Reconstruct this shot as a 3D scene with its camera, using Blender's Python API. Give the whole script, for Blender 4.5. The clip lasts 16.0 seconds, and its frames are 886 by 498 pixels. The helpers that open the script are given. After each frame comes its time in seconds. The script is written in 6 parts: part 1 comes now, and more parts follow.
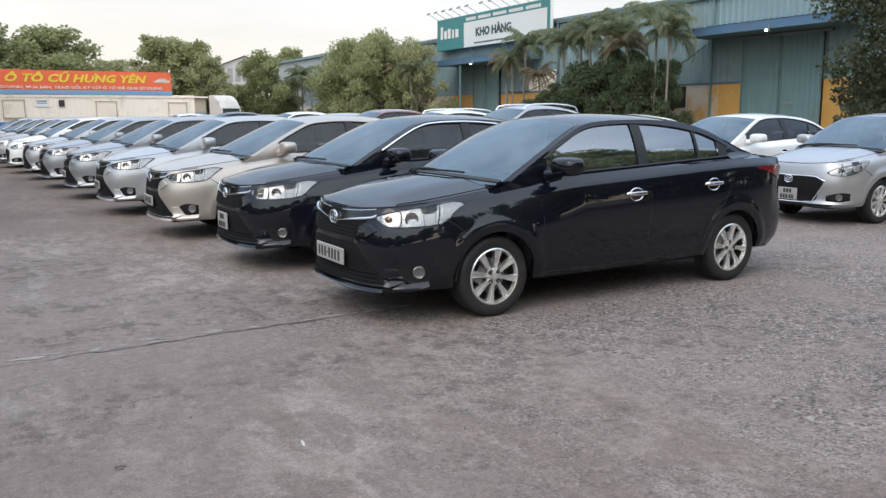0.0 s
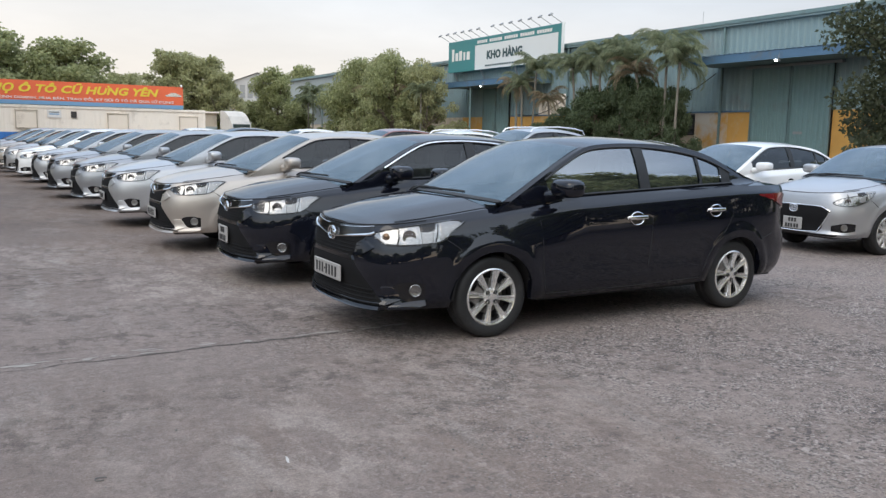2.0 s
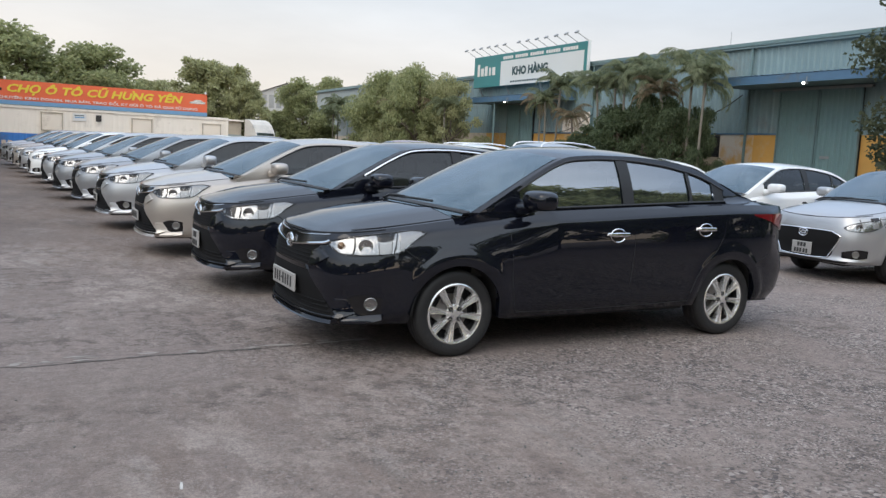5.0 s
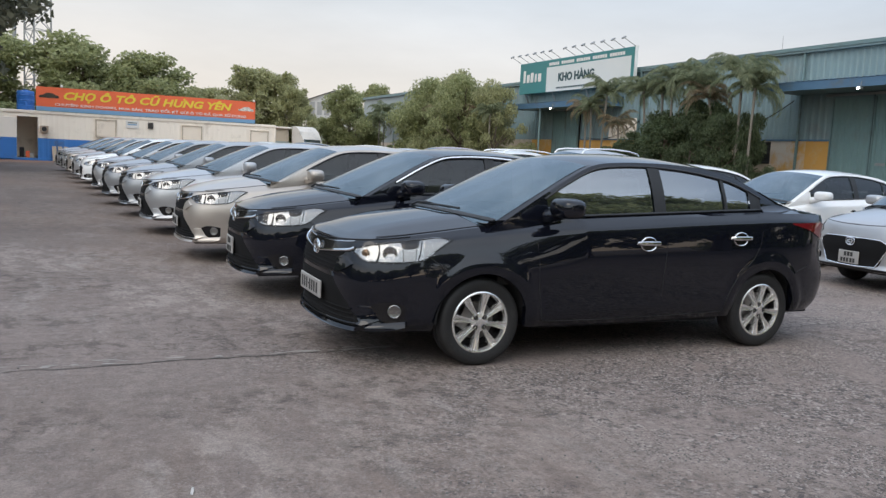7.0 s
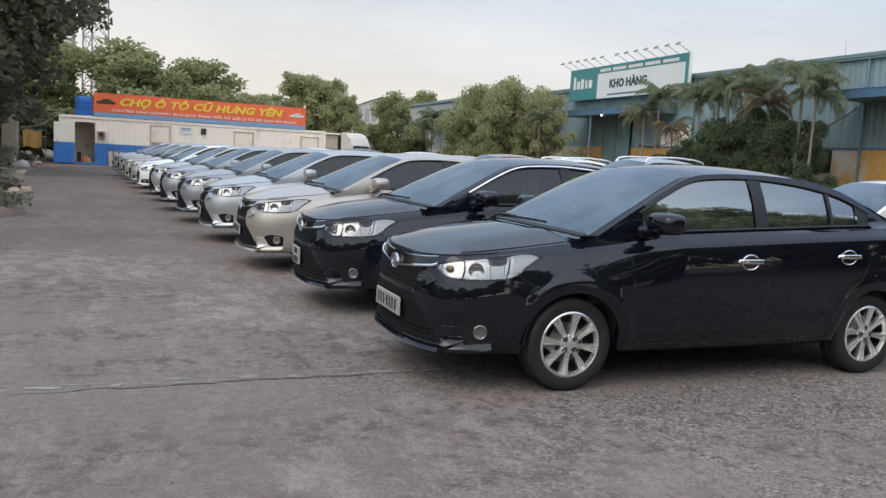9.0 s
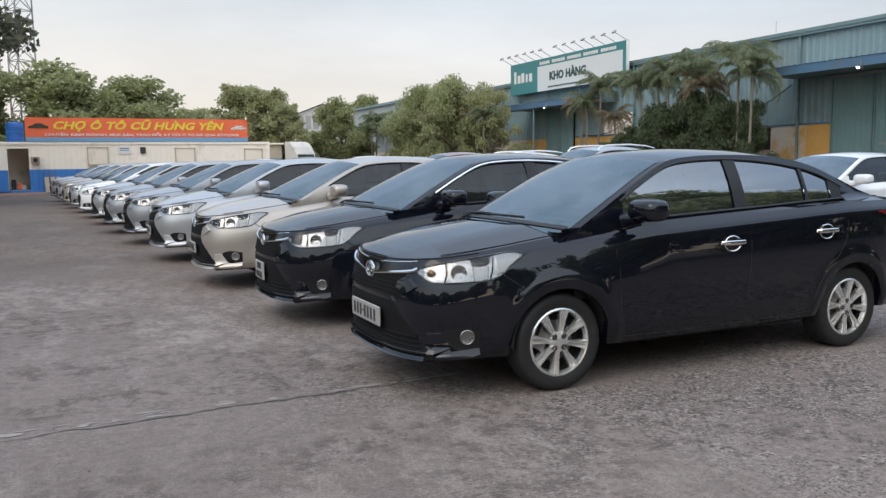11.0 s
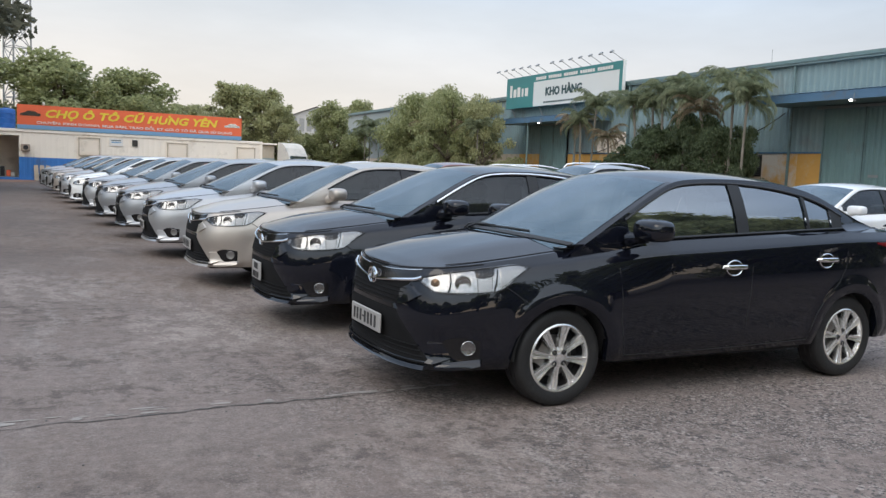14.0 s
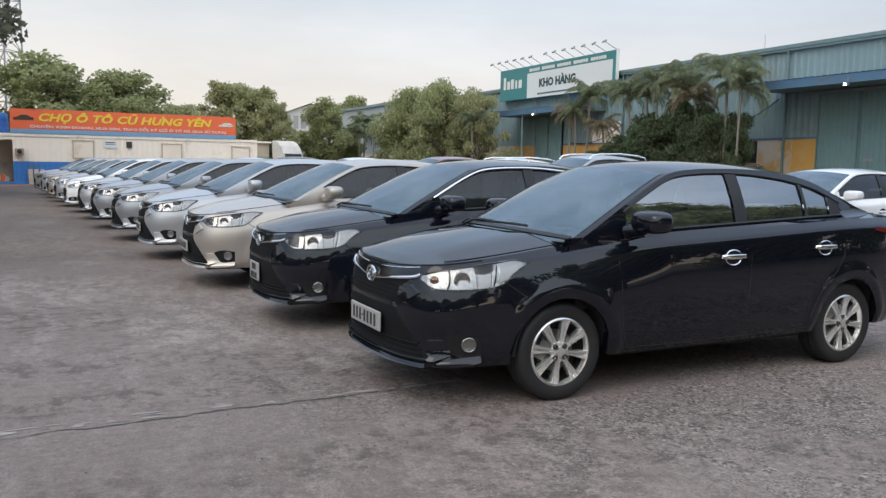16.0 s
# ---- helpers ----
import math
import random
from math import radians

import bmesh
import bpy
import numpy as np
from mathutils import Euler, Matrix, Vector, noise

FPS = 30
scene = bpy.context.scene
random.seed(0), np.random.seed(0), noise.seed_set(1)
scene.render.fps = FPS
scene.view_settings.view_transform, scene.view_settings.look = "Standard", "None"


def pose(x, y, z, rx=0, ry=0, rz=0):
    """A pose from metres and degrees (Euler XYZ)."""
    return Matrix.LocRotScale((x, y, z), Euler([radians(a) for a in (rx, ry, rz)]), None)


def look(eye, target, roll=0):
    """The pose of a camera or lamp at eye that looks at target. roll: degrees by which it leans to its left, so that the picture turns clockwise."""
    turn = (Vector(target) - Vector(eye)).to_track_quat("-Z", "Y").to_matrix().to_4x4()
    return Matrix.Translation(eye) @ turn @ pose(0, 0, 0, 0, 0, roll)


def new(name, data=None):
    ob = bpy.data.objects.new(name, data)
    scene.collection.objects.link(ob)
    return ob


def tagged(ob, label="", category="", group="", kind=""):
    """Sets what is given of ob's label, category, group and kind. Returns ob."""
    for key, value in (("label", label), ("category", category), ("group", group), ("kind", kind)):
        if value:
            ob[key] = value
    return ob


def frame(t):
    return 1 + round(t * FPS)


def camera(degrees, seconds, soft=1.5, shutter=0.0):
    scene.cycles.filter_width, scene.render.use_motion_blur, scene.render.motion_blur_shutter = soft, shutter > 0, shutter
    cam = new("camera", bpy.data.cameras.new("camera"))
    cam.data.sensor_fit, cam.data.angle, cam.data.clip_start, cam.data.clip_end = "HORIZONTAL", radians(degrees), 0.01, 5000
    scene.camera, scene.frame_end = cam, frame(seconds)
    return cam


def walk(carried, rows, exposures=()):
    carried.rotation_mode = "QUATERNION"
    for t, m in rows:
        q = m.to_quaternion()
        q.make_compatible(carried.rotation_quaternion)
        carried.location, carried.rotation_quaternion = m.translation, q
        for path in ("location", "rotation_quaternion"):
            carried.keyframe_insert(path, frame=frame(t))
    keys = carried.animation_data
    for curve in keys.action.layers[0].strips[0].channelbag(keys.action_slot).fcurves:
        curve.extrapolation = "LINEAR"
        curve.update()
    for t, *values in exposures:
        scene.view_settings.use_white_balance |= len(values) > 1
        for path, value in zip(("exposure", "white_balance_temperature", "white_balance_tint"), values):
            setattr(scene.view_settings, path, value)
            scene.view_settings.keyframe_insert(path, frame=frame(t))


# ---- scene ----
cam = camera(57.6, 16.0, soft=1.4)
PATH = [
    (0, (-3.288, -4.867, 1.482), (-2.292, -3.164, 1.156), -0.3),
    (0.5, (-3.295, -4.869, 1.487), (-2.289, -3.17, 1.17), 0.1),
    (1, (-3.295, -4.838, 1.497), (-2.285, -3.137, 1.201), 1.2),
    (1.5, (-3.281, -4.822, 1.471), (-2.287, -3.109, 1.192), 1.3),
    (2, (-3.215, -4.87, 1.462), (-2.229, -3.151, 1.187), 1.2),
    (2.5, (-3.127, -4.915, 1.452), (-2.161, -3.186, 1.178), 1.2),
    (3, (-3.066, -4.893, 1.433), (-2.104, -3.161, 1.16), 1.1),
    (3.5, (-2.957, -4.819, 1.406), (-1.995, -3.086, 1.135), 1.7),
    (4, (-2.845, -4.745, 1.405), (-1.882, -3.011, 1.146), 2.4),
    (6.5, (-2.517, -4.818, 1.422), (-1.657, -3.026, 1.199), 3.0),
    (7, (-2.514, -4.801, 1.422), (-1.684, -2.996, 1.192), 2.9),
    (7.5, (-2.528, -4.693, 1.425), (-1.719, -2.879, 1.192), 2.8),
    (8, (-2.581, -4.527, 1.43), (-1.79, -2.704, 1.21), 2.6),
    (8.5, (-2.632, -4.45, 1.435), (-1.854, -2.621, 1.214), 2.6),
    (9, (-2.635, -4.381, 1.43), (-1.905, -2.532, 1.21), 3.2),
    (11.5, (-2.736, -4.062, 1.416), (-1.881, -2.266, 1.201), -1.1),
    (12, (-2.764, -4.034, 1.419), (-1.902, -2.241, 1.211), 0.1),
    (12.5, (-2.775, -4.04, 1.42), (-1.907, -2.249, 1.225), 0.7),
    (13, (-2.787, -4.046, 1.415), (-1.915, -2.256, 1.227), 1.6),
    (13.5, (-2.796, -4.051, 1.416), (-1.925, -2.26, 1.228), 2.1),
    (14, (-2.802, -4.052, 1.414), (-1.929, -2.262, 1.223), 2.4),
    (14.5, (-2.797, -4.061, 1.416), (-1.924, -2.273, 1.221), 2.3),
    (15, (-2.809, -4.064, 1.422), (-1.934, -2.276, 1.229), 1.8),
    (15.5, (-2.807, -4.05, 1.426), (-1.936, -2.26, 1.231), 1.6),
    (16, (-2.799, -4.035, 1.431), (-1.921, -2.25, 1.225), 1.0),
]
walk(cam, [(t, look(eye, target, roll)) for t, eye, target, roll in PATH],
     [(0, 0.37), (1.5, 0.26), (4.0, 0.24), (6.5, 0.10), (9.0, 0.11), (11.5, 0.16), (16.0, 0.15)])

# ---- daylight: a bright, thinly clouded evening sky with a low hidden sun ----
world = bpy.data.worlds.new("evening_sky")
scene.world = world
world.use_nodes = True
wt = world.node_tree
wt.nodes.clear()


def wnode(kind, **vals):
    n = wt.nodes.new(kind)
    for k, v in vals.items():
        n.inputs[k].default_value = v
    return n


SUN_ELEV, SUN_AZ = radians(46), radians(-118)   # azimuth from +Y towards +X
GLOW_AZ = radians(-25)
sky = wt.nodes.new("ShaderNodeTexSky")
sky.sky_type, sky.sun_disc = "NISHITA", False
sky.sun_elevation, sky.sun_rotation = SUN_ELEV, SUN_AZ
sky.air_density, sky.dust_density = 1.2, 3.0
clear = wnode("ShaderNodeBackground", Strength=0.10)
wt.links.new(sky.outputs[0], clear.inputs[0])
coord = wt.nodes.new("ShaderNodeTexCoord")
sep = wt.nodes.new("ShaderNodeSeparateXYZ")
wt.links.new(coord.outputs["Generated"], sep.inputs[0])
ramp = wt.nodes.new("ShaderNodeValToRGB")
wt.links.new(sep.outputs[2], ramp.inputs[0])
el = ramp.color_ramp.elements
el[0].position, el[0].color = 0.0, (0.855, 0.765, 0.675, 1)
el[1].position, el[1].color = 0.06, (0.805, 0.77, 0.725, 1)
for pos, c in ((0.13, (0.74, 0.745, 0.75)), (0.19, (0.68, 0.735, 0.79)), (0.26, (0.54, 0.68, 0.87)), (0.36, (0.60, 0.79, 1.06)), (0.5, (0.76, 0.95, 1.24)), (0.9, (1.02, 1.16, 1.38))):
    e = el.new(pos)
    e.color = (*c, 1)
cloud = wnode("ShaderNodeTexNoise", Scale=1.7, Detail=6.0, Roughness=0.55)
stretch = wt.nodes.new("ShaderNodeMapping")
stretch.inputs["Scale"].default_value = (1, 1, 4)
wt.links.new(coord.outputs["Generated"], stretch.inputs[0])
wt.links.new(stretch.outputs[0], cloud.inputs[0])
lift = wnode("ShaderNodeMapRange", **{"From Min": 0.3, "From Max": 0.7, "To Min": 0.86, "To Max": 1.14})
wt.links.new(cloud.outputs[0], lift.inputs[0])
tint = wt.nodes.new("ShaderNodeVectorMath")
tint.operation = "SCALE"
wt.links.new(ramp.outputs[0], tint.inputs[0])
wt.links.new(lift.outputs[0], tint.inputs["Scale"])
# warmer towards the hidden sun, cooler away from it
toward = wt.nodes.new("ShaderNodeVectorMath")
toward.operation = "DOT_PRODUCT"
toward.inputs[1].default_value = (math.sin(GLOW_AZ), math.cos(GLOW_AZ), 0)
wt.links.new(coord.outputs["Generated"], toward.inputs[0])
warm = wnode("ShaderNodeMapRange", **{"From Min": 0.2, "From Max": 1.0})
wt.links.new(toward.outputs["Value"], warm.inputs[0])
shift = wt.nodes.new("ShaderNodeMix")
shift.data_type = "RGBA"
shift.inputs[6].default_value, shift.inputs[7].default_value = (0.96, 0.985, 1.03, 1), (1.05, 1.01, 0.97, 1)
wt.links.new(warm.outputs[0], shift.inputs[0])
toned = wt.nodes.new("ShaderNodeVectorMath")
toned.operation = "MULTIPLY"
wt.links.new(tint.outputs[0], toned.inputs[0])
wt.links.new(shift.outputs[2], toned.inputs[1])
west = wt.nodes.new("ShaderNodeVectorMath")
west.operation = "DOT_PRODUCT"
west.inputs[1].default_value = (-0.35, -0.94, 0)
wt.links.new(coord.outputs["Generated"], west.inputs[0])
glow = wnode("ShaderNodeMapRange", **{"From Min": 0.1, "From Max": 0.9})
wt.links.new(west.outputs["Value"], glow.inputs[0])
dusk = wt.nodes.new("ShaderNodeMix")
dusk.data_type = "RGBA"
dusk.inputs[6].default_value, dusk.inputs[7].default_value = (1, 1, 1, 1), (2.45, 2.10, 1.68, 1)
wt.links.new(glow.outputs[0], dusk.inputs[0])
lit_sky = wt.nodes.new("ShaderNodeVectorMath")
lit_sky.operation = "MULTIPLY"
wt.links.new(toned.outputs[0], lit_sky.inputs[0])
wt.links.new(dusk.outputs[2], lit_sky.inputs[1])
veil = wnode("ShaderNodeBackground", Strength=1.0)
wt.links.new(lit_sky.outputs[0], veil.inputs[0])
both = wnode("ShaderNodeMixShader", Fac=0.9)
wt.links.new(clear.outputs[0], both.inputs[1])
wt.links.new(veil.outputs[0], both.inputs[2])
wout = wt.nodes.new("ShaderNodeOutputWorld")
wt.links.new(both.outputs[0], wout.inputs[0])

sun = new("sun", bpy.data.lights.new("sun", "SUN"))
sun.data.energy, sun.data.angle, sun.data.color = 0.85, radians(40), (1.0, 0.88, 0.74)
sun_from = Vector((math.sin(SUN_AZ) * math.cos(SUN_ELEV), math.cos(SUN_AZ) * math.cos(SUN_ELEV), math.sin(SUN_ELEV)))
sun.matrix_world = look(sun_from * 60, (0, 0, 0))


# ---- materials ----
def surf(name, base, rough=0.6, metal=0.0, var=0.12, scale=3.0, bump=0.0, bscale=40.0, coat=0.0, stain=None,
         stain_amount=0.0, stain_scale=0.8, alpha=1.0, rvar=0.0, ior=1.5, obj_var=0.0, spec=0.5, tint=None, coat_ior=1.5):
    """A painted or raw surface: base colour with two scales of variation, stains, fine relief."""
    m = bpy.data.materials.new(name)
    m.use_nodes = True
    t = m.node_tree
    b = t.nodes["Principled BSDF"]
    b.inputs["Base Color"].default_value = (*base, 1)
    b.inputs["Roughness"].default_value = rough
    b.inputs["Metallic"].default_value = metal
    b.inputs["Coat Weight"].default_value = coat
    b.inputs["Coat Roughness"].default_value = 0.02
    b.inputs["Coat IOR"].default_value = coat_ior
    b.inputs["Alpha"].default_value = alpha
    b.inputs["IOR"].default_value = ior
    b.inputs["Specular IOR Level"].default_value = spec
    if tint:
        b.inputs["Specular Tint"].default_value = (*tint, 1)
    co = t.nodes.new("ShaderNodeTexCoord").outputs["Object"]
    col = None
    if var or stain:
        def noise_tex(sc, det, rgh=0.6):
            n = t.nodes.new("ShaderNodeTexNoise")
            n.inputs["Scale"].default_value, n.inputs["Detail"].default_value = sc, det
            n.inputs["Roughness"].default_value = rgh
            t.links.new(co, n.inputs["Vector"])
            return n.outputs["Fac"]
        def mixed(fac, a, bcol):
            mx = t.nodes.new("ShaderNodeMix")
            mx.data_type = "RGBA"
            t.links.new(fac, mx.inputs[0])
            for sock, v in ((mx.inputs[6], a), (mx.inputs[7], bcol)):
                if isinstance(v, tuple):
                    sock.default_value = (*v, 1)
                else:
                    t.links.new(v, sock)
            return mx.outputs[2]
        lo = tuple(c * (1 - var) for c in base)
        hi = tuple(min(1, c * (1 + var)) for c in base)
        col = mixed(noise_tex(scale, 4), lo, hi)
        if stain:
            mr = t.nodes.new("ShaderNodeMapRange")
            mr.inputs["From Min"].default_value, mr.inputs["From Max"].default_value = 0.62 - stain_amount * 0.3, 0.80 - stain_amount * 0.3
            t.links.new(noise_tex(stain_scale, 8, 0.7), mr.inputs[0])
            col = mixed(mr.outputs[0], col, stain)
        if obj_var:
            rnd = t.nodes.new("ShaderNodeObjectInfo").outputs["Random"]
            mr2 = t.nodes.new("ShaderNodeMapRange")
            mr2.inputs["To Min"].default_value, mr2.inputs["To Max"].default_value = 1 - obj_var, 1 + obj_var
            t.links.new(rnd, mr2.inputs[0])
            sc = t.nodes.new("ShaderNodeVectorMath")
            sc.operation = "SCALE"
            t.links.new(col, sc.inputs[0])
            t.links.new(mr2.outputs[0], sc.inputs["Scale"])
            col = sc.outputs[0]
        t.links.new(col, b.inputs["Base Color"])
    if rvar:
        n = t.nodes.new("ShaderNodeTexNoise")
        n.inputs["Scale"].default_value = scale * 2
        t.links.new(co, n.inputs["Vector"])
        mr = t.nodes.new("ShaderNodeMapRange")
        mr.inputs["To Min"].default_value, mr.inputs["To Max"].default_value = max(0, rough - rvar), min(1, rough + rvar)
        t.links.new(n.outputs["Fac"], mr.inputs[0])
        t.links.new(mr.outputs[0], b.inputs["Roughness"])
    if bump:
        n = t.nodes.new("ShaderNodeTexNoise")
        n.inputs["Scale"].default_value, n.inputs["Detail"].default_value = bscale, 6
        t.links.new(co, n.inputs["Vector"])
        bp = t.nodes.new("ShaderNodeBump")
        bp.inputs["Strength"].default_value, bp.inputs["Distance"].default_value = bump, 0.01
        t.links.new(n.outputs["Fac"], bp.inputs["Height"])
        t.links.new(bp.outputs[0], b.inputs["Normal"])
    return m


def ground_material():
    """Old worn concrete-and-asphalt yard: greyish mauve, with bare pale patches, dark tar crumbs and oil marks."""
    m = bpy.data.materials.new("worn_yard")
    m.use_nodes = True
    t = m.node_tree
    b = t.nodes["Principled BSDF"]
    co = t.nodes.new("ShaderNodeTexCoord").outputs["Object"]

    def tex(sc, det=6, rgh=0.65, squash=None):
        n = t.nodes.new("ShaderNodeTexNoise")
        n.inputs["Scale"].default_value, n.inputs["Detail"].default_value, n.inputs["Roughness"].default_value = sc, det, rgh
        v = co
        if squash:
            mp = t.nodes.new("ShaderNodeMapping")
            mp.inputs["Scale"].default_value = squash
            mp.inputs["Rotation"].default_value = (0, 0, radians(32))
            t.links.new(co, mp.inputs[0])
            v = mp.outputs[0]
        t.links.new(v, n.inputs["Vector"])
        return n.outputs["Fac"]

    def span(f, a, c, lo=0.0, hi=1.0):
        mr = t.nodes.new("ShaderNodeMapRange")
        for k, v in (("From Min", a), ("From Max", c), ("To Min", lo), ("To Max", hi)):
            mr.inputs[k].default_value = v
        t.links.new(f, mr.inputs[0])
        return mr.outputs[0]

    def mixed(fac, a, c):
        mx = t.nodes.new("ShaderNodeMix")
        mx.data_type = "RGBA"
        t.links.new(fac, mx.inputs[0])
        for sock, v in ((mx.inputs[6], a), (mx.inputs[7], c)):
            if isinstance(v, tuple):
                sock.default_value = (*v, 1)
            else:
                t.links.new(v, sock)
        return mx.outputs[2]

    def times(a, c):
        n = t.nodes.new("ShaderNodeMath")
        n.operation = "MULTIPLY"
        for s, v in ((n.inputs[0], a), (n.inputs[1], c)):
            if isinstance(v, float):
                s.default_value = v
            else:
                t.links.new(v, s)
        return n.outputs[0]

    col = mixed(span(tex(0.35, 5), 0.35, 0.65), (0.198, 0.169, 0.156), (0.256, 0.222, 0.208))
    blotch = span(tex(2.2, 9, 0.7), 0.44, 0.56)
    col = mixed(times(blotch, 0.32), col, (0.245, 0.213, 0.197))
    # bare pale patches, drawn out along the yard
    worn = times(span(tex(0.5, 5, 0.6, (1, 0.5, 1)), 0.46, 0.55), span(tex(4.5, 12, 0.75, (1, 0.55, 1)), 0.47, 0.53))
    sepx = t.nodes.new("ShaderNodeSeparateXYZ")
    t.links.new(co, sepx.inputs[0])
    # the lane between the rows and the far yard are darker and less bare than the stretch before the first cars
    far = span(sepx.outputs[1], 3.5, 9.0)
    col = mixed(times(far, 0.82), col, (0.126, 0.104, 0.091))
    left = times(span(sepx.outputs[0], -1.2, 0.6, 1.0, 0.22), span(sepx.outputs[1], 3.5, 9.0, 1.0, 0.3))
    col = mixed(times(times(worn, 0.75), left), col, (0.37, 0.335, 0.31))
    brown = times(span(tex(0.42, 5, 0.65, (1, 0.3, 1)), 0.47, 0.60), span(sepx.outputs[0], -1.5, 1.2, 1.0, 0.0))
    col = mixed(times(brown, 0.55), col, (0.192, 0.148, 0.122))
    smear = times(span(tex(0.9, 9, 0.72, (0.9, 0.28, 1)), 0.52, 0.60), span(tex(7, 8, 0.75, (1, 0.4, 1)), 0.42, 0.56))
    col = mixed(times(times(smear, 0.6), left), col, (0.36, 0.345, 0.33))
    dark = times(span(tex(0.7, 5, 0.6, (0.5, 1, 1)), 0.46, 0.58), span(tex(5.5, 12, 0.78), 0.49, 0.55))
    col = mixed(times(dark, 0.7), col, (0.095, 0.080, 0.073))
    # tar crumbs lie on the rear side of the yard
    side = span(sepx.outputs[0], -2.0, 1.0, 0.25, 1.0)
    crumbs = times(times(span(tex(34, 5, 0.75), 0.56, 0.61), span(tex(1.7, 6, 0.7), 0.36, 0.50)), side)
    col = mixed(times(crumbs, 0.8), col, (0.060, 0.058, 0.060))
    chips = times(span(tex(48, 4, 0.75), 0.58, 0.64), span(tex(2.3, 5), 0.42, 0.6))
    col = mixed(times(chips, 0.6), col, (0.36, 0.34, 0.32))
    # broken stones: small hard-edged cells, darker or paler than the binder
    def cells(sc):
        n = t.nodes.new("ShaderNodeTexVoronoi")
        n.inputs["Scale"].default_value = sc
        t.links.new(co, n.inputs["Vector"])
        sp = t.nodes.new("ShaderNodeSeparateColor")
        t.links.new(n.outputs["Color"], sp.inputs[0])
        return sp.outputs[0], sp.outputs[1]
    for sc_, where, amount in ((46, span(tex(0.8, 7, 0.75), 0.46, 0.56), 0.8), (90, span(tex(1.2, 6, 0.75), 0.44, 0.55), 0.75)):
        one, two = cells(sc_)
        rear = span(sepx.outputs[0], -2.2, 0.8, 0.18, 1.0)
        col = mixed(times(times(span(one, 0.72, 0.75), where), times(rear, amount)), col, (0.062, 0.060, 0.062))
        col = mixed(times(times(span(two, 0.86, 0.89), where), times(rear, amount)), col, (0.40, 0.375, 0.355))
    grit = times(span(tex(75, 5, 0.85), 0.34, 0.66, 0.74, 1.26), span(tex(15, 6, 0.8), 0.36, 0.64, 0.82, 1.18))
    sc = t.nodes.new("ShaderNodeVectorMath")
    sc.operation = "SCALE"
    t.links.new(col, sc.inputs[0])
    t.links.new(times(grit, span(sepx.outputs[0], -4.5, 2.0, 0.81, 1.05)), sc.inputs["Scale"])
    dusty = t.nodes.new("ShaderNodeVectorMath")
    dusty.operation = "MULTIPLY"
    dusty.inputs[1].default_value = (0.985, 0.920, 0.875)
    t.links.new(sc.outputs[0], dusty.inputs[0])
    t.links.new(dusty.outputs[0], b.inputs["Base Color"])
    b.inputs["Roughness"].default_value = 0.85
    b.inputs["Specular IOR Level"].default_value = 0.3
    add = t.nodes.new("ShaderNodeMath")
    add.operation = "ADD"
    t.links.new(times(tex(60, 6, 0.8), 1.0), add.inputs[0])
    t.links.new(times(tex(4, 8, 0.7), 1.5), add.inputs[1])
    bp = t.nodes.new("ShaderNodeBump")
    bp.inputs["Strength"].default_value, bp.inputs["Distance"].default_value = 0.6, 0.014
    t.links.new(add.outputs[0], bp.inputs["Height"])
    t.links.new(bp.outputs[0], b.inputs["Normal"])
    return m


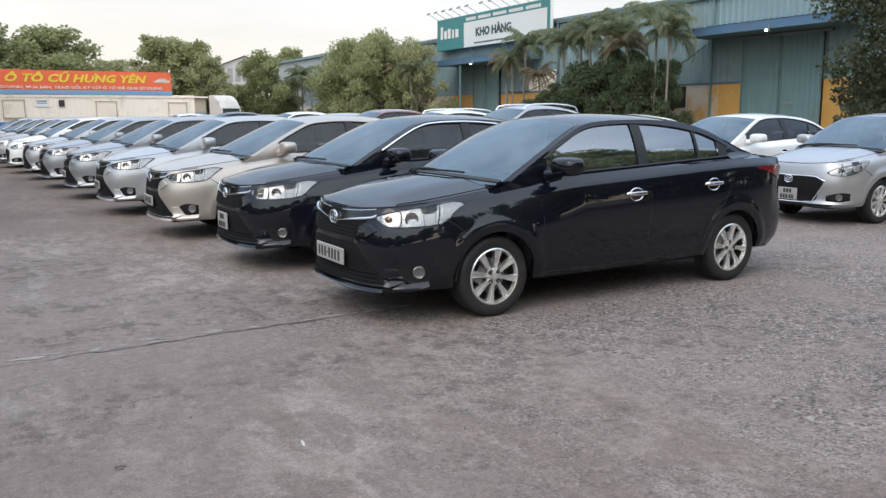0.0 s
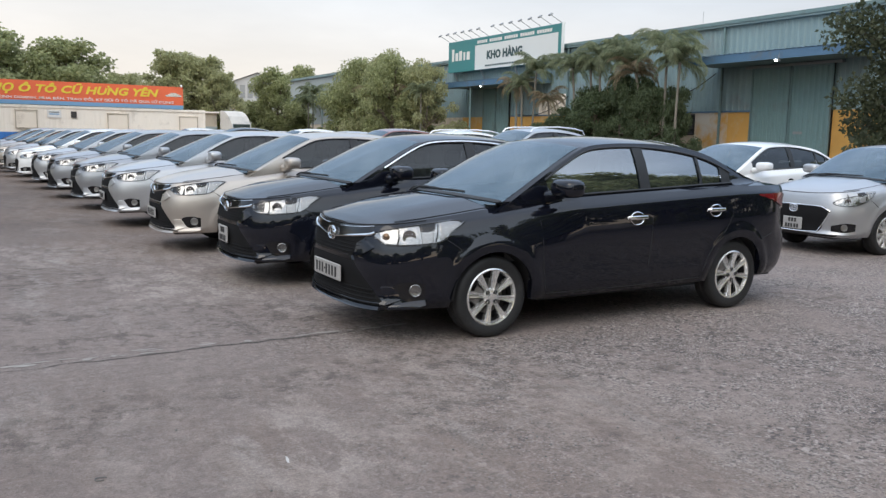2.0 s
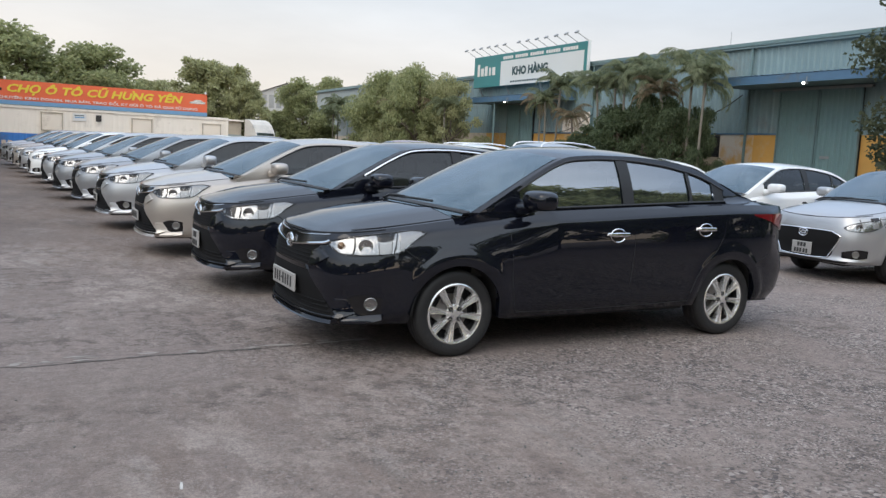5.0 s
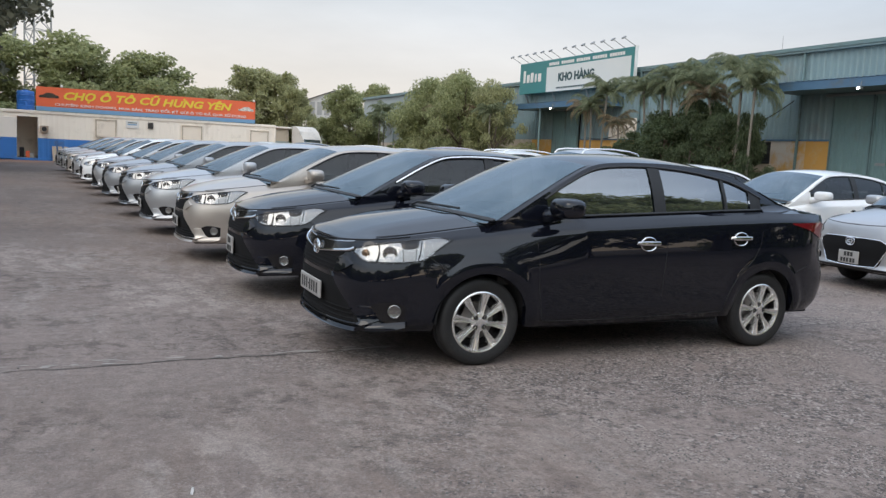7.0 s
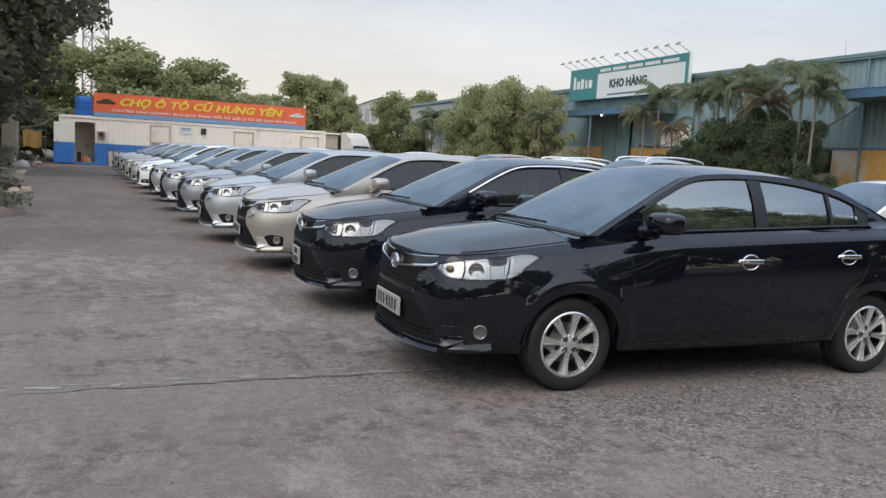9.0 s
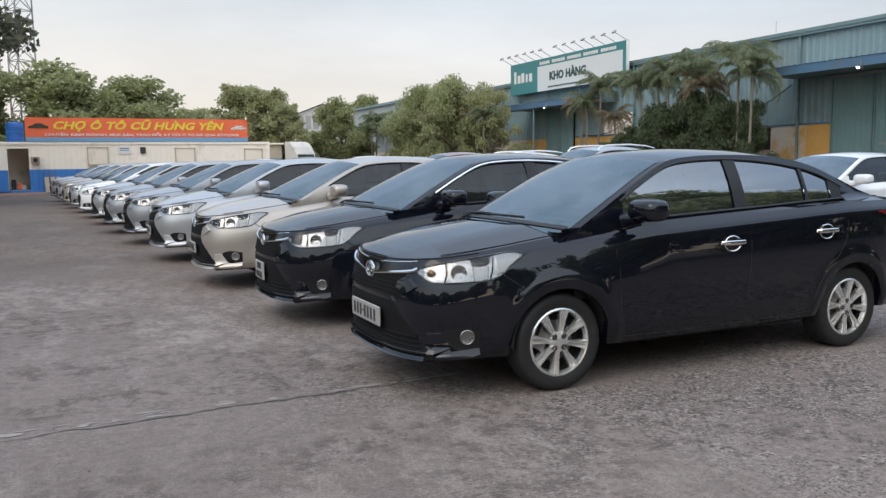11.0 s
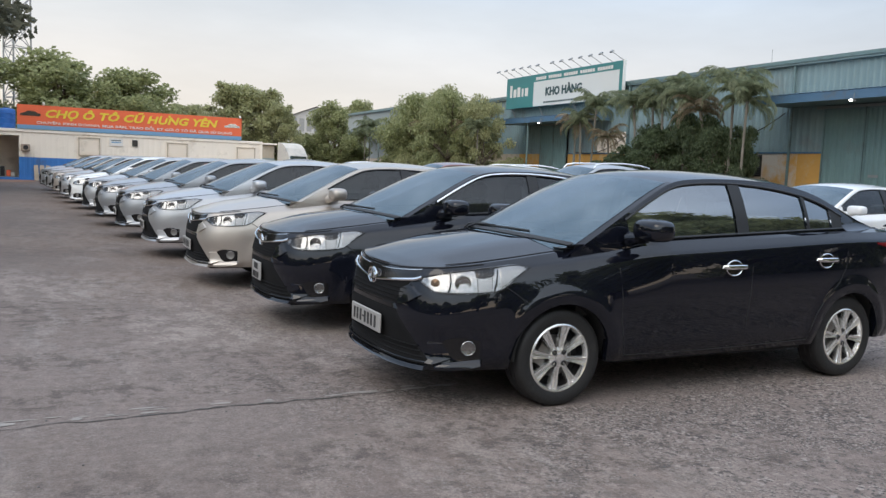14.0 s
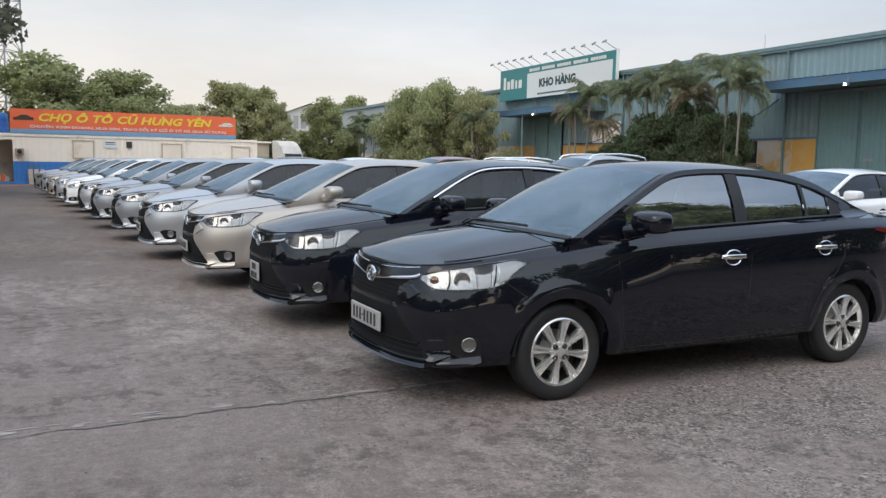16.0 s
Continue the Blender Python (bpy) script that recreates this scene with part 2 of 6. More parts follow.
MAT = {
    "ground": ground_material(),
    "crack": surf("crack_dirt", (0.07, 0.065, 0.06), 0.95),
    "paint_black": surf("black_car_paint", (0.0050, 0.0060, 0.0105), 0.35, 0.0, 0.05, coat=1.0, coat_ior=1.52, spec=0.0),
    "paint_navy": surf("blue_black_car_paint", (0.0054, 0.0064, 0.0112), 0.35, 0.0, 0.05, coat=1.0, coat_ior=1.52, spec=0.0),
    "paint_beige": surf("beige_metallic_paint", (0.45, 0.405, 0.36), 0.40, 0.65, 0.06, coat=0.7),
    "paint_silver": surf("silver_metallic_paint", (0.425, 0.43, 0.44), 0.40, 0.65, 0.06, coat=0.7),
    "paint_grey": surf("grey_metallic_paint", (0.32, 0.33, 0.345), 0.40, 0.65, 0.06, coat=0.7),
    "fog": surf("fog_lamp_reflector", (0.24, 0.24, 0.24), 0.25, 0.9, 0.2, 40, bump=0.4, bscale=60),
    "paint_white": surf("white_car_paint", (0.76, 0.76, 0.75), 0.35, 0.0, 0.03, coat=0.9),
    "lorry_white": surf("dusty_white_lorry_paint", (0.62, 0.58, 0.52), 0.5, 0.0, 0.1, 1.0, stain=(0.40, 0.39, 0.37), stain_amount=0.3),
    "paint_red": surf("maroon_car_paint", (0.16, 0.05, 0.04), 0.35, 0.2, 0.05, coat=0.9),
    "film_glass": surf("mirror_film_glass", (0.012, 0.016, 0.018), 0.02, 0.0, 0.0, alpha=0.92, ior=3.5),
    "glass": surf("tinted_car_glass", (0.012, 0.014, 0.016), 0.03, 0.0, 0.0, alpha=0.90, ior=1.55),
    # specular tint puts the blue sky's reflection into the glass colour
    "screen": surf("windscreen_glass", (0.010, 0.018, 0.024), 0.03, 0.0, 0.3, 1.6, alpha=0.90, ior=2.45, tint=(0.62, 0.84, 0.97), stain=(0.075, 0.088, 0.095), stain_amount=0.6, stain_scale=1.8),
    "lens": surf("clear_lamp_lens", (0.06, 0.06, 0.06), 0.02, 0.0, 0.0, alpha=0.14, ior=1.6),
    "chrome": surf("chrome", (0.80, 0.80, 0.80), 0.10, 1.0, 0.03),
    "alloy": surf("silver_alloy", (0.78, 0.775, 0.76), 0.25, 0.82, 0.06, 8),
    "lamp_bowl": surf("lamp_reflector", (0.40, 0.40, 0.395), 0.16, 0.92, 0.3, 30, bump=0.8, bscale=18),
    "lamp_frost": surf("frosted_lamp_tip", (0.36, 0.36, 0.355), 0.25, 0.45, 0.12, 20, coat=0.6),
    "tyre": surf("tyre_rubber", (0.013, 0.013, 0.0135), 0.65, var=0.25, scale=6, bump=0.3, bscale=60, stain=(0.035, 0.032, 0.03), stain_amount=0.2, stain_scale=3),
    "plastic": surf("black_plastic", (0.014, 0.014, 0.015), 0.5, bump=0.15, bscale=200),
    "gloss_black": surf("gloss_black_plastic", (0.008, 0.008, 0.009), 0.15, var=0.05),
    "seam": surf("panel_gap", (0.009, 0.009, 0.0095), 0.8, var=0.0),
    "cabin": surf("dark_cabin_trim", (0.045, 0.043, 0.042), 0.8),
    "seat": surf("grey_seat_cloth", (0.16, 0.15, 0.14), 0.9),
    "red_lamp": surf("red_lamp_lens", (0.15, 0.008, 0.012), 0.10, coat=0.6, var=0.2, scale=12),
    "amber": surf("amber_lamp", (0.22, 0.14, 0.085), 0.2, 0.6, 0.4, 40, bump=0.6, bscale=60),
    "grille": surf("black_grille_mesh", (0.010, 0.010, 0.0105), 0.8, spec=0.15),
    "plate": surf("white_number_plate", (0.34, 0.33, 0.315), 0.45, var=0.05),
    "plate_ink": surf("plate_ink", (0.03, 0.03, 0.03), 0.6),
    "disc": surf("brake_disc", (0.22, 0.21, 0.20), 0.4, 0.8),
    "sheet": surf("blue_grey_sheeting", (0.215, 0.305, 0.32), 0.5, 0.1, 0.12, 0.6, stain=(0.20, 0.235, 0.23), stain_amount=0.35, stain_scale=0.5),
    "sheet_dark": surf("grey_green_sheeting", (0.16, 0.245, 0.25), 0.5, 0.1, 0.12, 0.6, stain=(0.12, 0.14, 0.13), stain_amount=0.4, stain_scale=0.6),
    "sheet_pale": surf("pale_grey_green_sheeting", (0.31, 0.35, 0.345), 0.55, 0.1, 0.1, 0.6),
    "trim_blue": surf("faded_blue_trim", (0.085, 0.17, 0.27), 0.5, 0.1, 0.15, 1.5, stain=(0.12, 0.15, 0.17), stain_amount=0.3),
    "orange": surf("orange_wall_paint", (0.60, 0.33, 0.085), 0.85, var=0.15, scale=1.2, stain=(0.55, 0.42, 0.26), stain_amount=0.25, stain_scale=0.55, bump=0.1),
    "orange_peel": surf("peeling_orange_wall_paint", (0.60, 0.34, 0.10), 0.85, var=0.15, scale=1.2, stain=(0.60, 0.54, 0.46), stain_amount=0.85, stain_scale=0.7, bump=0.1),
    "pale_wall": surf("peeled_pale_wall", (0.50, 0.42, 0.32), 0.9, var=0.15, scale=1.4, stain=(0.36, 0.30, 0.24), stain_amount=0.4, bump=0.1),
    "white_sheet": surf("dirty_white_container_paint", (0.90, 0.81, 0.695), 0.55, 0.0, 0.06, 0.9, stain=(0.55, 0.47, 0.38), stain_amount=0.25, stain_scale=0.7),
    "blue_paint": surf("blue_container_paint", (0.04, 0.19, 0.53), 0.5, 0.0, 0.12, 1.2, stain=(0.08, 0.14, 0.26), stain_amount=0.3),
    "tank_blue": surf("blue_plastic_tank", (0.025, 0.14, 0.46), 0.4, var=0.1),
    "banner": surf("orange_red_banner", (0.80, 0.145, 0.055), 0.6, var=0.06, scale=1),
    "banner_blue": surf("light_blue_strip", (0.17, 0.34, 0.52), 0.6, var=0.08),
    "yellow": surf("yellow_letters", (0.80, 0.60, 0.05), 0.5, var=0.05),
    "letter_white": surf("white_letters", (0.75, 0.72, 0.68), 0.6, var=0.05),
    "teal": surf("teal_billboard", (0.045, 0.215, 0.215), 0.5, var=0.08, scale=0.4),
    "board_white": surf("white_board", (0.66, 0.68, 0.66), 0.5, var=0.06, scale=0.4),
    "ink": surf("dark_teal_letters", (0.03, 0.07, 0.075), 0.6),
    "steel": surf("grey_galvanised_steel", (0.30, 0.31, 0.31), 0.5, 0.6, 0.2, 4),
    "bark": surf("bark", (0.17, 0.135, 0.105), 0.95, var=0.35, scale=6, bump=0.8, bscale=18),
    "palm_bark": surf("palm_bark", (0.21, 0.19, 0.155), 0.95, var=0.3, scale=5, bump=0.5, bscale=14),
    "brick": surf("brown_plaster_post", (0.34, 0.27, 0.21), 0.95, var=0.3, scale=2, bump=0.6, bscale=14),
    "soil": surf("reddish_soil", (0.17, 0.125, 0.10), 1.0, var=0.4, scale=1.5, bump=0.8, bscale=8),
    "concrete": surf("grey_concrete", (0.26, 0.25, 0.24), 0.95, var=0.25, scale=2, bump=0.5, bscale=20),
    "far_wall": surf("pale_grey_far_wall", (0.47, 0.47, 0.46), 0.7, var=0.08, scale=0.3),
    "dark_hole": surf("dark_interior", (0.05, 0.045, 0.042), 0.9),
    "paper": surf("paper_scrap", (0.48, 0.46, 0.43), 0.8),
}


def leaf_material(name, a, b):
    m = bpy.data.materials.new(name)
    m.use_nodes = True
    t = m.node_tree
    p = t.nodes["Principled BSDF"]
    geo = t.nodes.new("ShaderNodeNewGeometry")
    mx = t.nodes.new("ShaderNodeMix")
    mx.data_type = "RGBA"
    mx.inputs[6].default_value, mx.inputs[7].default_value = (*a, 1), (*b, 1)
    t.links.new(geo.outputs["Random Per Island"], mx.inputs[0])
    t.links.new(mx.outputs[2], p.inputs["Base Color"])
    p.inputs["Roughness"].default_value = 0.55
    p.inputs["Subsurface Weight"].default_value = 0.0
    tr = t.nodes.new("ShaderNodeBsdfTranslucent")
    t.links.new(mx.outputs[2], tr.inputs[0])
    add = t.nodes.new("ShaderNodeMixShader")
    add.inputs[0].default_value = 0.55
    t.links.new(p.outputs[0], add.inputs[1])
    t.links.new(tr.outputs[0], add.inputs[2])
    t.links.new(add.outputs[0], t.nodes["Material Output"].inputs[0])
    return m


LEAF = {
    "green": leaf_material("mid_green_leaves", (0.225, 0.245, 0.115), (0.44, 0.46, 0.23)),
    "olive": leaf_material("olive_leaves", (0.285, 0.29, 0.145), (0.5, 0.5, 0.275)),
    "dark": leaf_material("dark_green_leaves", (0.05, 0.063, 0.034), (0.125, 0.14, 0.075)),
    "brownish": leaf_material("dark_brownish_leaves", (0.085, 0.088, 0.058), (0.2, 0.195, 0.13)),
    "shrub": leaf_material("deep_green_leaves", (0.06, 0.088, 0.044), (0.175, 0.22, 0.112)),
    "palm": leaf_material("palm_leaflets", (0.15, 0.18, 0.105), (0.33, 0.36, 0.215)),
    "dry": leaf_material("dry_palm_leaflets", (0.21, 0.165, 0.105), (0.38, 0.31, 0.205)),
}


# ---- mesh helpers ----
class Shape:
    """Collects vertices and faces of one mesh."""

    def __init__(self):
        self.v, self.f = [], []

    def grid(self, rows, close=False):
        base, n = len(self.v), len(rows[0])
        for r in rows:
            self.v.extend(tuple(p) for p in r)
        for i in range(len(rows) - 1):
            for j in range(n if close else n - 1):
                k = (j + 1) % n
                self.f.append((base + i * n + j, base + i * n + k, base + (i + 1) * n + k, base + (i + 1) * n + j))
        return self

    def poly(self, pts):
        base = len(self.v)
        self.v.extend(tuple(p) for p in pts)
        self.f.append(tuple(range(base, base + len(pts))))
        return self

    def box(self, lo, hi, m=None, bevel=0.0):
        (x0, y0, z0), (x1, y1, z1) = lo, hi
        if bevel:
            b = bevel
            rings = []
            for z, i in ((z0, b), (z0 + b, 0), (z1 - b, 0), (z1, b)):
                rings.append([(x0 + b + i * 0, y0 + i, z), (x1 - b, y0 + i, z), (x1 - i, y0 + b, z), (x1 - i, y1 - b, z),
                              (x1 - b, y1 - i, z), (x0 + b, y1 - i, z), (x0 + i, y1 - b, z), (x0 + i, y0 + b, z)])
            if m:
                rings = [[m @ Vector(p) for p in r] for r in rings]
            self.grid(rings, True)
            self.poly(rings[0][::-1])
            self.poly(rings[-1])
            return self
        c = [Vector(p) for p in ((x0, y0, z0), (x1, y0, z0), (x1, y1, z0), (x0, y1, z0), (x0, y0, z1), (x1, y0, z1), (x1, y1, z1), (x0, y1, z1))]
        if m:
            c = [m @ p for p in c]
        base = len(self.v)
        self.v.extend(tuple(p) for p in c)
        for q in ((3, 2, 1, 0), (4, 5, 6, 7), (0, 1, 5, 4), (1, 2, 6, 5), (2, 3, 7, 6), (3, 0, 4, 7)):
            self.f.append(tuple(base + i for i in q))
        return self

    def tube(self, path, radii, sides=8, caps=True):
        path = [Vector(p) for p in path]
        if not hasattr(radii, "__len__"):
            radii = [radii] * len(path)
        rows = []
        for i, p in enumerate(path):
            d = (path[min(i + 1, len(path) - 1)] - path[max(i - 1, 0)]).normalized()
            a = d.cross(Vector((0, 0, 1)) if abs(d.z) < 0.95 else Vector((1, 0, 0))).normalized()
            b = d.cross(a)
            rows.append([p + (a * math.cos(q) + b * math.sin(q)) * radii[i] for q in (2 * math.pi * k / sides for k in range(sides))])
        self.grid(rows, True)
        if caps:
            self.poly(rows[0][::-1])
            self.poly(rows[-1])
        return self

    def lathe(self, profile, sides=32, m=None, caps=False):
        """profile: (radius, along y). Turned round the y axis."""
        rows = []
        for r, y in profile:
            row = [Vector((r * math.sin(q), y, r * math.cos(q))) for q in (2 * math.pi * k / sides for k in range(sides))]
            rows.append([m @ p for p in row] if m else row)
        self.grid(rows, True)
        if caps:
            self.poly(rows[0])
            self.poly(rows[-1][::-1])
        return self

    def blob(self, c, r, nu=12, nv=8, power=1.0):
        rows = []
        for i in range(nv + 1):
            a = -math.pi / 2 + math.pi * i / nv
            row = []
            for j in range(nu):
                b = 2 * math.pi * j / nu
                d = (math.cos(a) * math.cos(b), math.cos(a) * math.sin(b), math.sin(a))
                row.append([c[k] + r[k] * math.copysign(abs(d[k]) ** power, d[k]) for k in range(3)])
            rows.append(row)
        return self.grid(rows, True)

    def mesh(self, name, mats=(), smooth=None, index=None):
        me = bpy.data.meshes.new(name)
        me.from_pydata(self.v, [], self.f)
        for mt in mats:
            me.materials.append(mt)
        if index is not None:
            me.polygons.foreach_set("material_index", index)
        if smooth is not None:
            me.polygons.foreach_set("use_smooth", [True] * len(me.polygons))
            me.set_sharp_from_angle(angle=radians(smooth))
        me.validate()
        me.update()
        return me


def fixed(bm_mesh):
    """The mesh with its normals turned outwards."""
    b = bmesh.new()
    b.from_mesh(bm_mesh)
    bmesh.ops.recalc_face_normals(b, faces=b.faces)
    b.to_mesh(bm_mesh)
    b.free()
    return bm_mesh


def part(name, shape, material, parent=None, label="", smooth=None, m=None):
    """One mesh object out of a Shape or a mesh, under a thing or a part."""
    me = shape if isinstance(shape, bpy.types.Mesh) else shape.mesh(name, [material] if material else [], smooth)
    ob = new(name, me)
    if parent:
        ob.parent = parent
    if m:
        ob.matrix_basis = m
    if label:
        ob["label"] = label
    return ob


def thing(name, label, category, m=None, group="", kind=""):
    ob = new(name)
    ob.empty_display_size = 0.2
    if m:
        ob.matrix_basis = m
    return tagged(ob, label, category, group, kind)


def spline(points, n):
    """n points evenly along a Catmull-Rom curve through points (of any dimension)."""
    p = np.array(points, float)
    p = np.vstack([2 * p[0] - p[1], p, 2 * p[-1] - p[-2]])
    out = []
    for i in range(1, len(p) - 2):
        for k in range(24):
            t = k / 24
            a, b, c, d = p[i - 1], p[i], p[i + 1], p[i + 2]
            out.append(0.5 * (2 * b + (c - a) * t + (2 * a - 5 * b + 4 * c - d) * t * t + (3 * b - a - 3 * c + d) * t ** 3))
    out.append(p[-2])
    out = np.array(out)
    run = np.r_[0, np.cumsum(np.linalg.norm(np.diff(out[:, :min(3, out.shape[1])], axis=0), axis=1))]
    at = np.linspace(0, run[-1], n)
    return np.stack([np.interp(at, run, out[:, k]) for k in range(out.shape[1])], 1)


def curve1(pairs):
    """A smooth function through (x, y) pairs."""
    xs, ys = [a for a, _ in pairs], [b for _, b in pairs]

    def f(x):
        x = min(max(x, xs[0]), xs[-1])
        i = min(max(int(np.searchsorted(xs, x)) - 1, 0), len(xs) - 2)
        h = xs[i + 1] - xs[i]
        t = (x - xs[i]) / h
        m0 = (ys[i + 1] - ys[i - 1]) / (xs[i + 1] - xs[i - 1]) if i > 0 else (ys[1] - ys[0]) / (xs[1] - xs[0])
        m1 = (ys[i + 2] - ys[i]) / (xs[i + 2] - xs[i]) if i + 2 < len(xs) else (ys[-1] - ys[-2]) / (xs[-1] - xs[-2])
        return ((2 * t ** 3 - 3 * t ** 2 + 1) * ys[i] + (t ** 3 - 2 * t ** 2 + t) * h * m0
                + (-2 * t ** 3 + 3 * t ** 2) * ys[i + 1] + (t ** 3 - t ** 2) * h * m1)
    return f


def lettering(text, size, material, name="lettering", bold=0.0, depth=0.01, shear=0.0, spacing=1.0):
    """A mesh of words in the built-in font, standing in the xz plane, centred, facing -y."""
    c = bpy.data.curves.new(name, "FONT")
    c.body, c.size, c.align_x, c.align_y = text, size, "CENTER", "CENTER"
    c.extrude, c.offset, c.shear, c.space_character, c.resolution_u = depth, bold, shear, spacing, 2
    tmp = bpy.data.objects.new(name, c)
    scene.collection.objects.link(tmp)
    me = bpy.data.meshes.new_from_object(tmp.evaluated_get(bpy.context.evaluated_depsgraph_get()))
    bpy.data.objects.remove(tmp)
    me.transform(pose(0, 0, 0, 90, 0, 0))
    me.materials.clear()
    me.materials.append(material)
    return me


def corrugated(p0, p1, z0, z1, pitch=0.2, depth=0.03, side=1):
    """A ribbed sheet wall from p0 to p1 (in plan), with ribs standing out to the given side."""
    a, b = Vector((*p0, 0)), Vector((*p1, 0))
    d = (b - a)
    length = d.length
    d.normalize()
    n = Vector((-d.y, d.x, 0)) * side
    cols, k = [], 0
    count = max(1, int(length / pitch))
    step = length / count
    for i in range(count):
        for fx, o in ((0.0, 0), (0.45, 0), (0.6, depth), (0.85, depth)):
            cols.append(a + d * (i + fx) * step + n * o)
    cols.append(b)
    s = Shape()
    s.grid([[Vector((c.x, c.y, z0)) for c in cols], [Vector((c.x, c.y, z1)) for c in cols]])
    return s


def words(me, parent, label, m, gap=.16):
    """Splits a line of lettering into its words and hangs each under parent."""
    n = len(me.vertices)
    co = np.empty(n * 3)
    me.vertices.foreach_get("co", co)
    co = co.reshape(-1, 3)
    faces = [tuple(p.vertices) for p in me.polygons]
    mid = np.array([co[list(f), 0].mean() for f in faces])
    lo = np.array([co[list(f), 0].min() for f in faces])
    hi = np.array([co[list(f), 0].max() for f in faces])
    order = np.argsort(lo)
    groups, reach = [[]], None
    for k in order:
        if reach is not None and lo[k] > reach + gap:
            groups.append([])
        groups[-1].append(k)
        reach = hi[k] if reach is None else max(reach, hi[k])
    for g in groups:
        s, where = Shape(), {}
        for k in g:
            s.f.append(tuple(where.setdefault(i, len(where)) for i in faces[k]))
        s.v = [None] * len(where)
        for i, k in where.items():
            s.v[k] = tuple(co[i])
        part("word", s, me.materials[0], parent, label, m=m)


# ---- ground ----
def ground():
    s = Shape()
    ticks = (-400, -120, -40, -12, -6, -3, 0, 3, 6, 12, 40, 120, 400)
    s.grid([[(x, y, 0) for x in ticks] for y in ticks])
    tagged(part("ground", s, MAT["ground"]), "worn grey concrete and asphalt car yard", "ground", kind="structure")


ground()

WALL_X = 31.0


def ribbed(p0, p1, z0, z1, mat, parent, name="wall_sheeting", pitch=.33, depth=.04):
    return part(name, corrugated(p0, p1, z0, z1, pitch, depth, -1), mat, parent)


def lamp(parent, at):
    """A small lit floodlight hung under a canopy."""
    s = Shape().box((-.10, -.09, -.06), (.10, .09, .06), Matrix.Translation(at), .02)
    s.tube([Vector(at) + Vector((.05, 0, .05)), Vector(at) + Vector((.08, 0, .3))], .02, 6)
    body = part("lamp_housing", s, MAT["steel"], parent)
    g = Shape().box((-.12, -.065, -.04), (-.102, .065, .04), Matrix.Translation(at))
    part("lamp_glass", g, MAT["lit"], body, "lit white lamp glass")


def canopy(y0, y1, z, parent):
    c = Shape()
    cols = []
    n = int((y1 - y0) / .16)
    for i in range(n + 1):
        cols.append(y0 + (y1 - y0) * i / n)
    c.grid([[(WALL_X, y, z + .75 + .025 * (i % 2)) for i, y in enumerate(cols)], [(28.35, y, z + .40 + .025 * (i % 2)) for i, y in enumerate(cols)]])
    top = part("canopy_sheet", c, MAT["trim_blue"], parent)
    part("canopy_fascia", Shape().box((28.38, y0, z), (28.46, y1, z + .39)), MAT["trim_blue"], parent)
    part("canopy_soffit", Shape().box((28.46, y0, z + .06), (WALL_X, y1, z + .10)), MAT["sheet_dark"], parent)
    for y in (y0 + .05, y1 - .05):
        part("canopy_end", Shape().poly([(28.46, y, z), (WALL_X, y, z + .1), (WALL_X, y, z + .74), (28.46, y, z + .39)]), MAT["trim_blue"], parent)


def sliding_door(y0, y1, parent):
    """A pair of ribbed sliding doors standing in front of the wall."""
    mid = (y0 + y1) / 2
    for a, b, x in ((y0, mid - .04, WALL_X - .14), (mid + .04, y1, WALL_X - .10)):
        leaf = part("door_leaf", corrugated((x, b), (x, a), .05, 5.2, .26, .045, -1), MAT["sheet_door"], parent, "ribbed grey-green sliding door leaf")
        f = Shape()
        for ya, yb, za, zb in ((a, a + .07, .05, 5.2), (b - .07, b, .05, 5.2), (a, b, 5.12, 5.2)):
            f.box((x - .055, ya, za), (x + .01, yb, zb))
        part("door_frame", f, MAT["sheet_dark"], leaf)
    part("door_rail", Shape().box((WALL_X - .2, y0 - .4, 5.2), (WALL_X, y1 + .4, 5.32)), MAT["steel"], parent)


def louvre(y0, y1, z0, z1, parent):
    lv = part("vent_louvre", Shape().box((WALL_X - .01, y0, z0), (WALL_X + .015, y1, z1)), MAT["dark_hole"], parent, "dark slatted wall vent")
    n = 9
    for i in range(n):
        z = z0 + (z1 - z0) * (i + .5) / n
        part("slat", Shape().box((-.05, y0, -.012), (.05, y1, .012), Matrix.Translation((WALL_X - .04, 0, z)) @ pose(0, 0, 0, 0, 35, 0)), MAT["plastic"], lv)


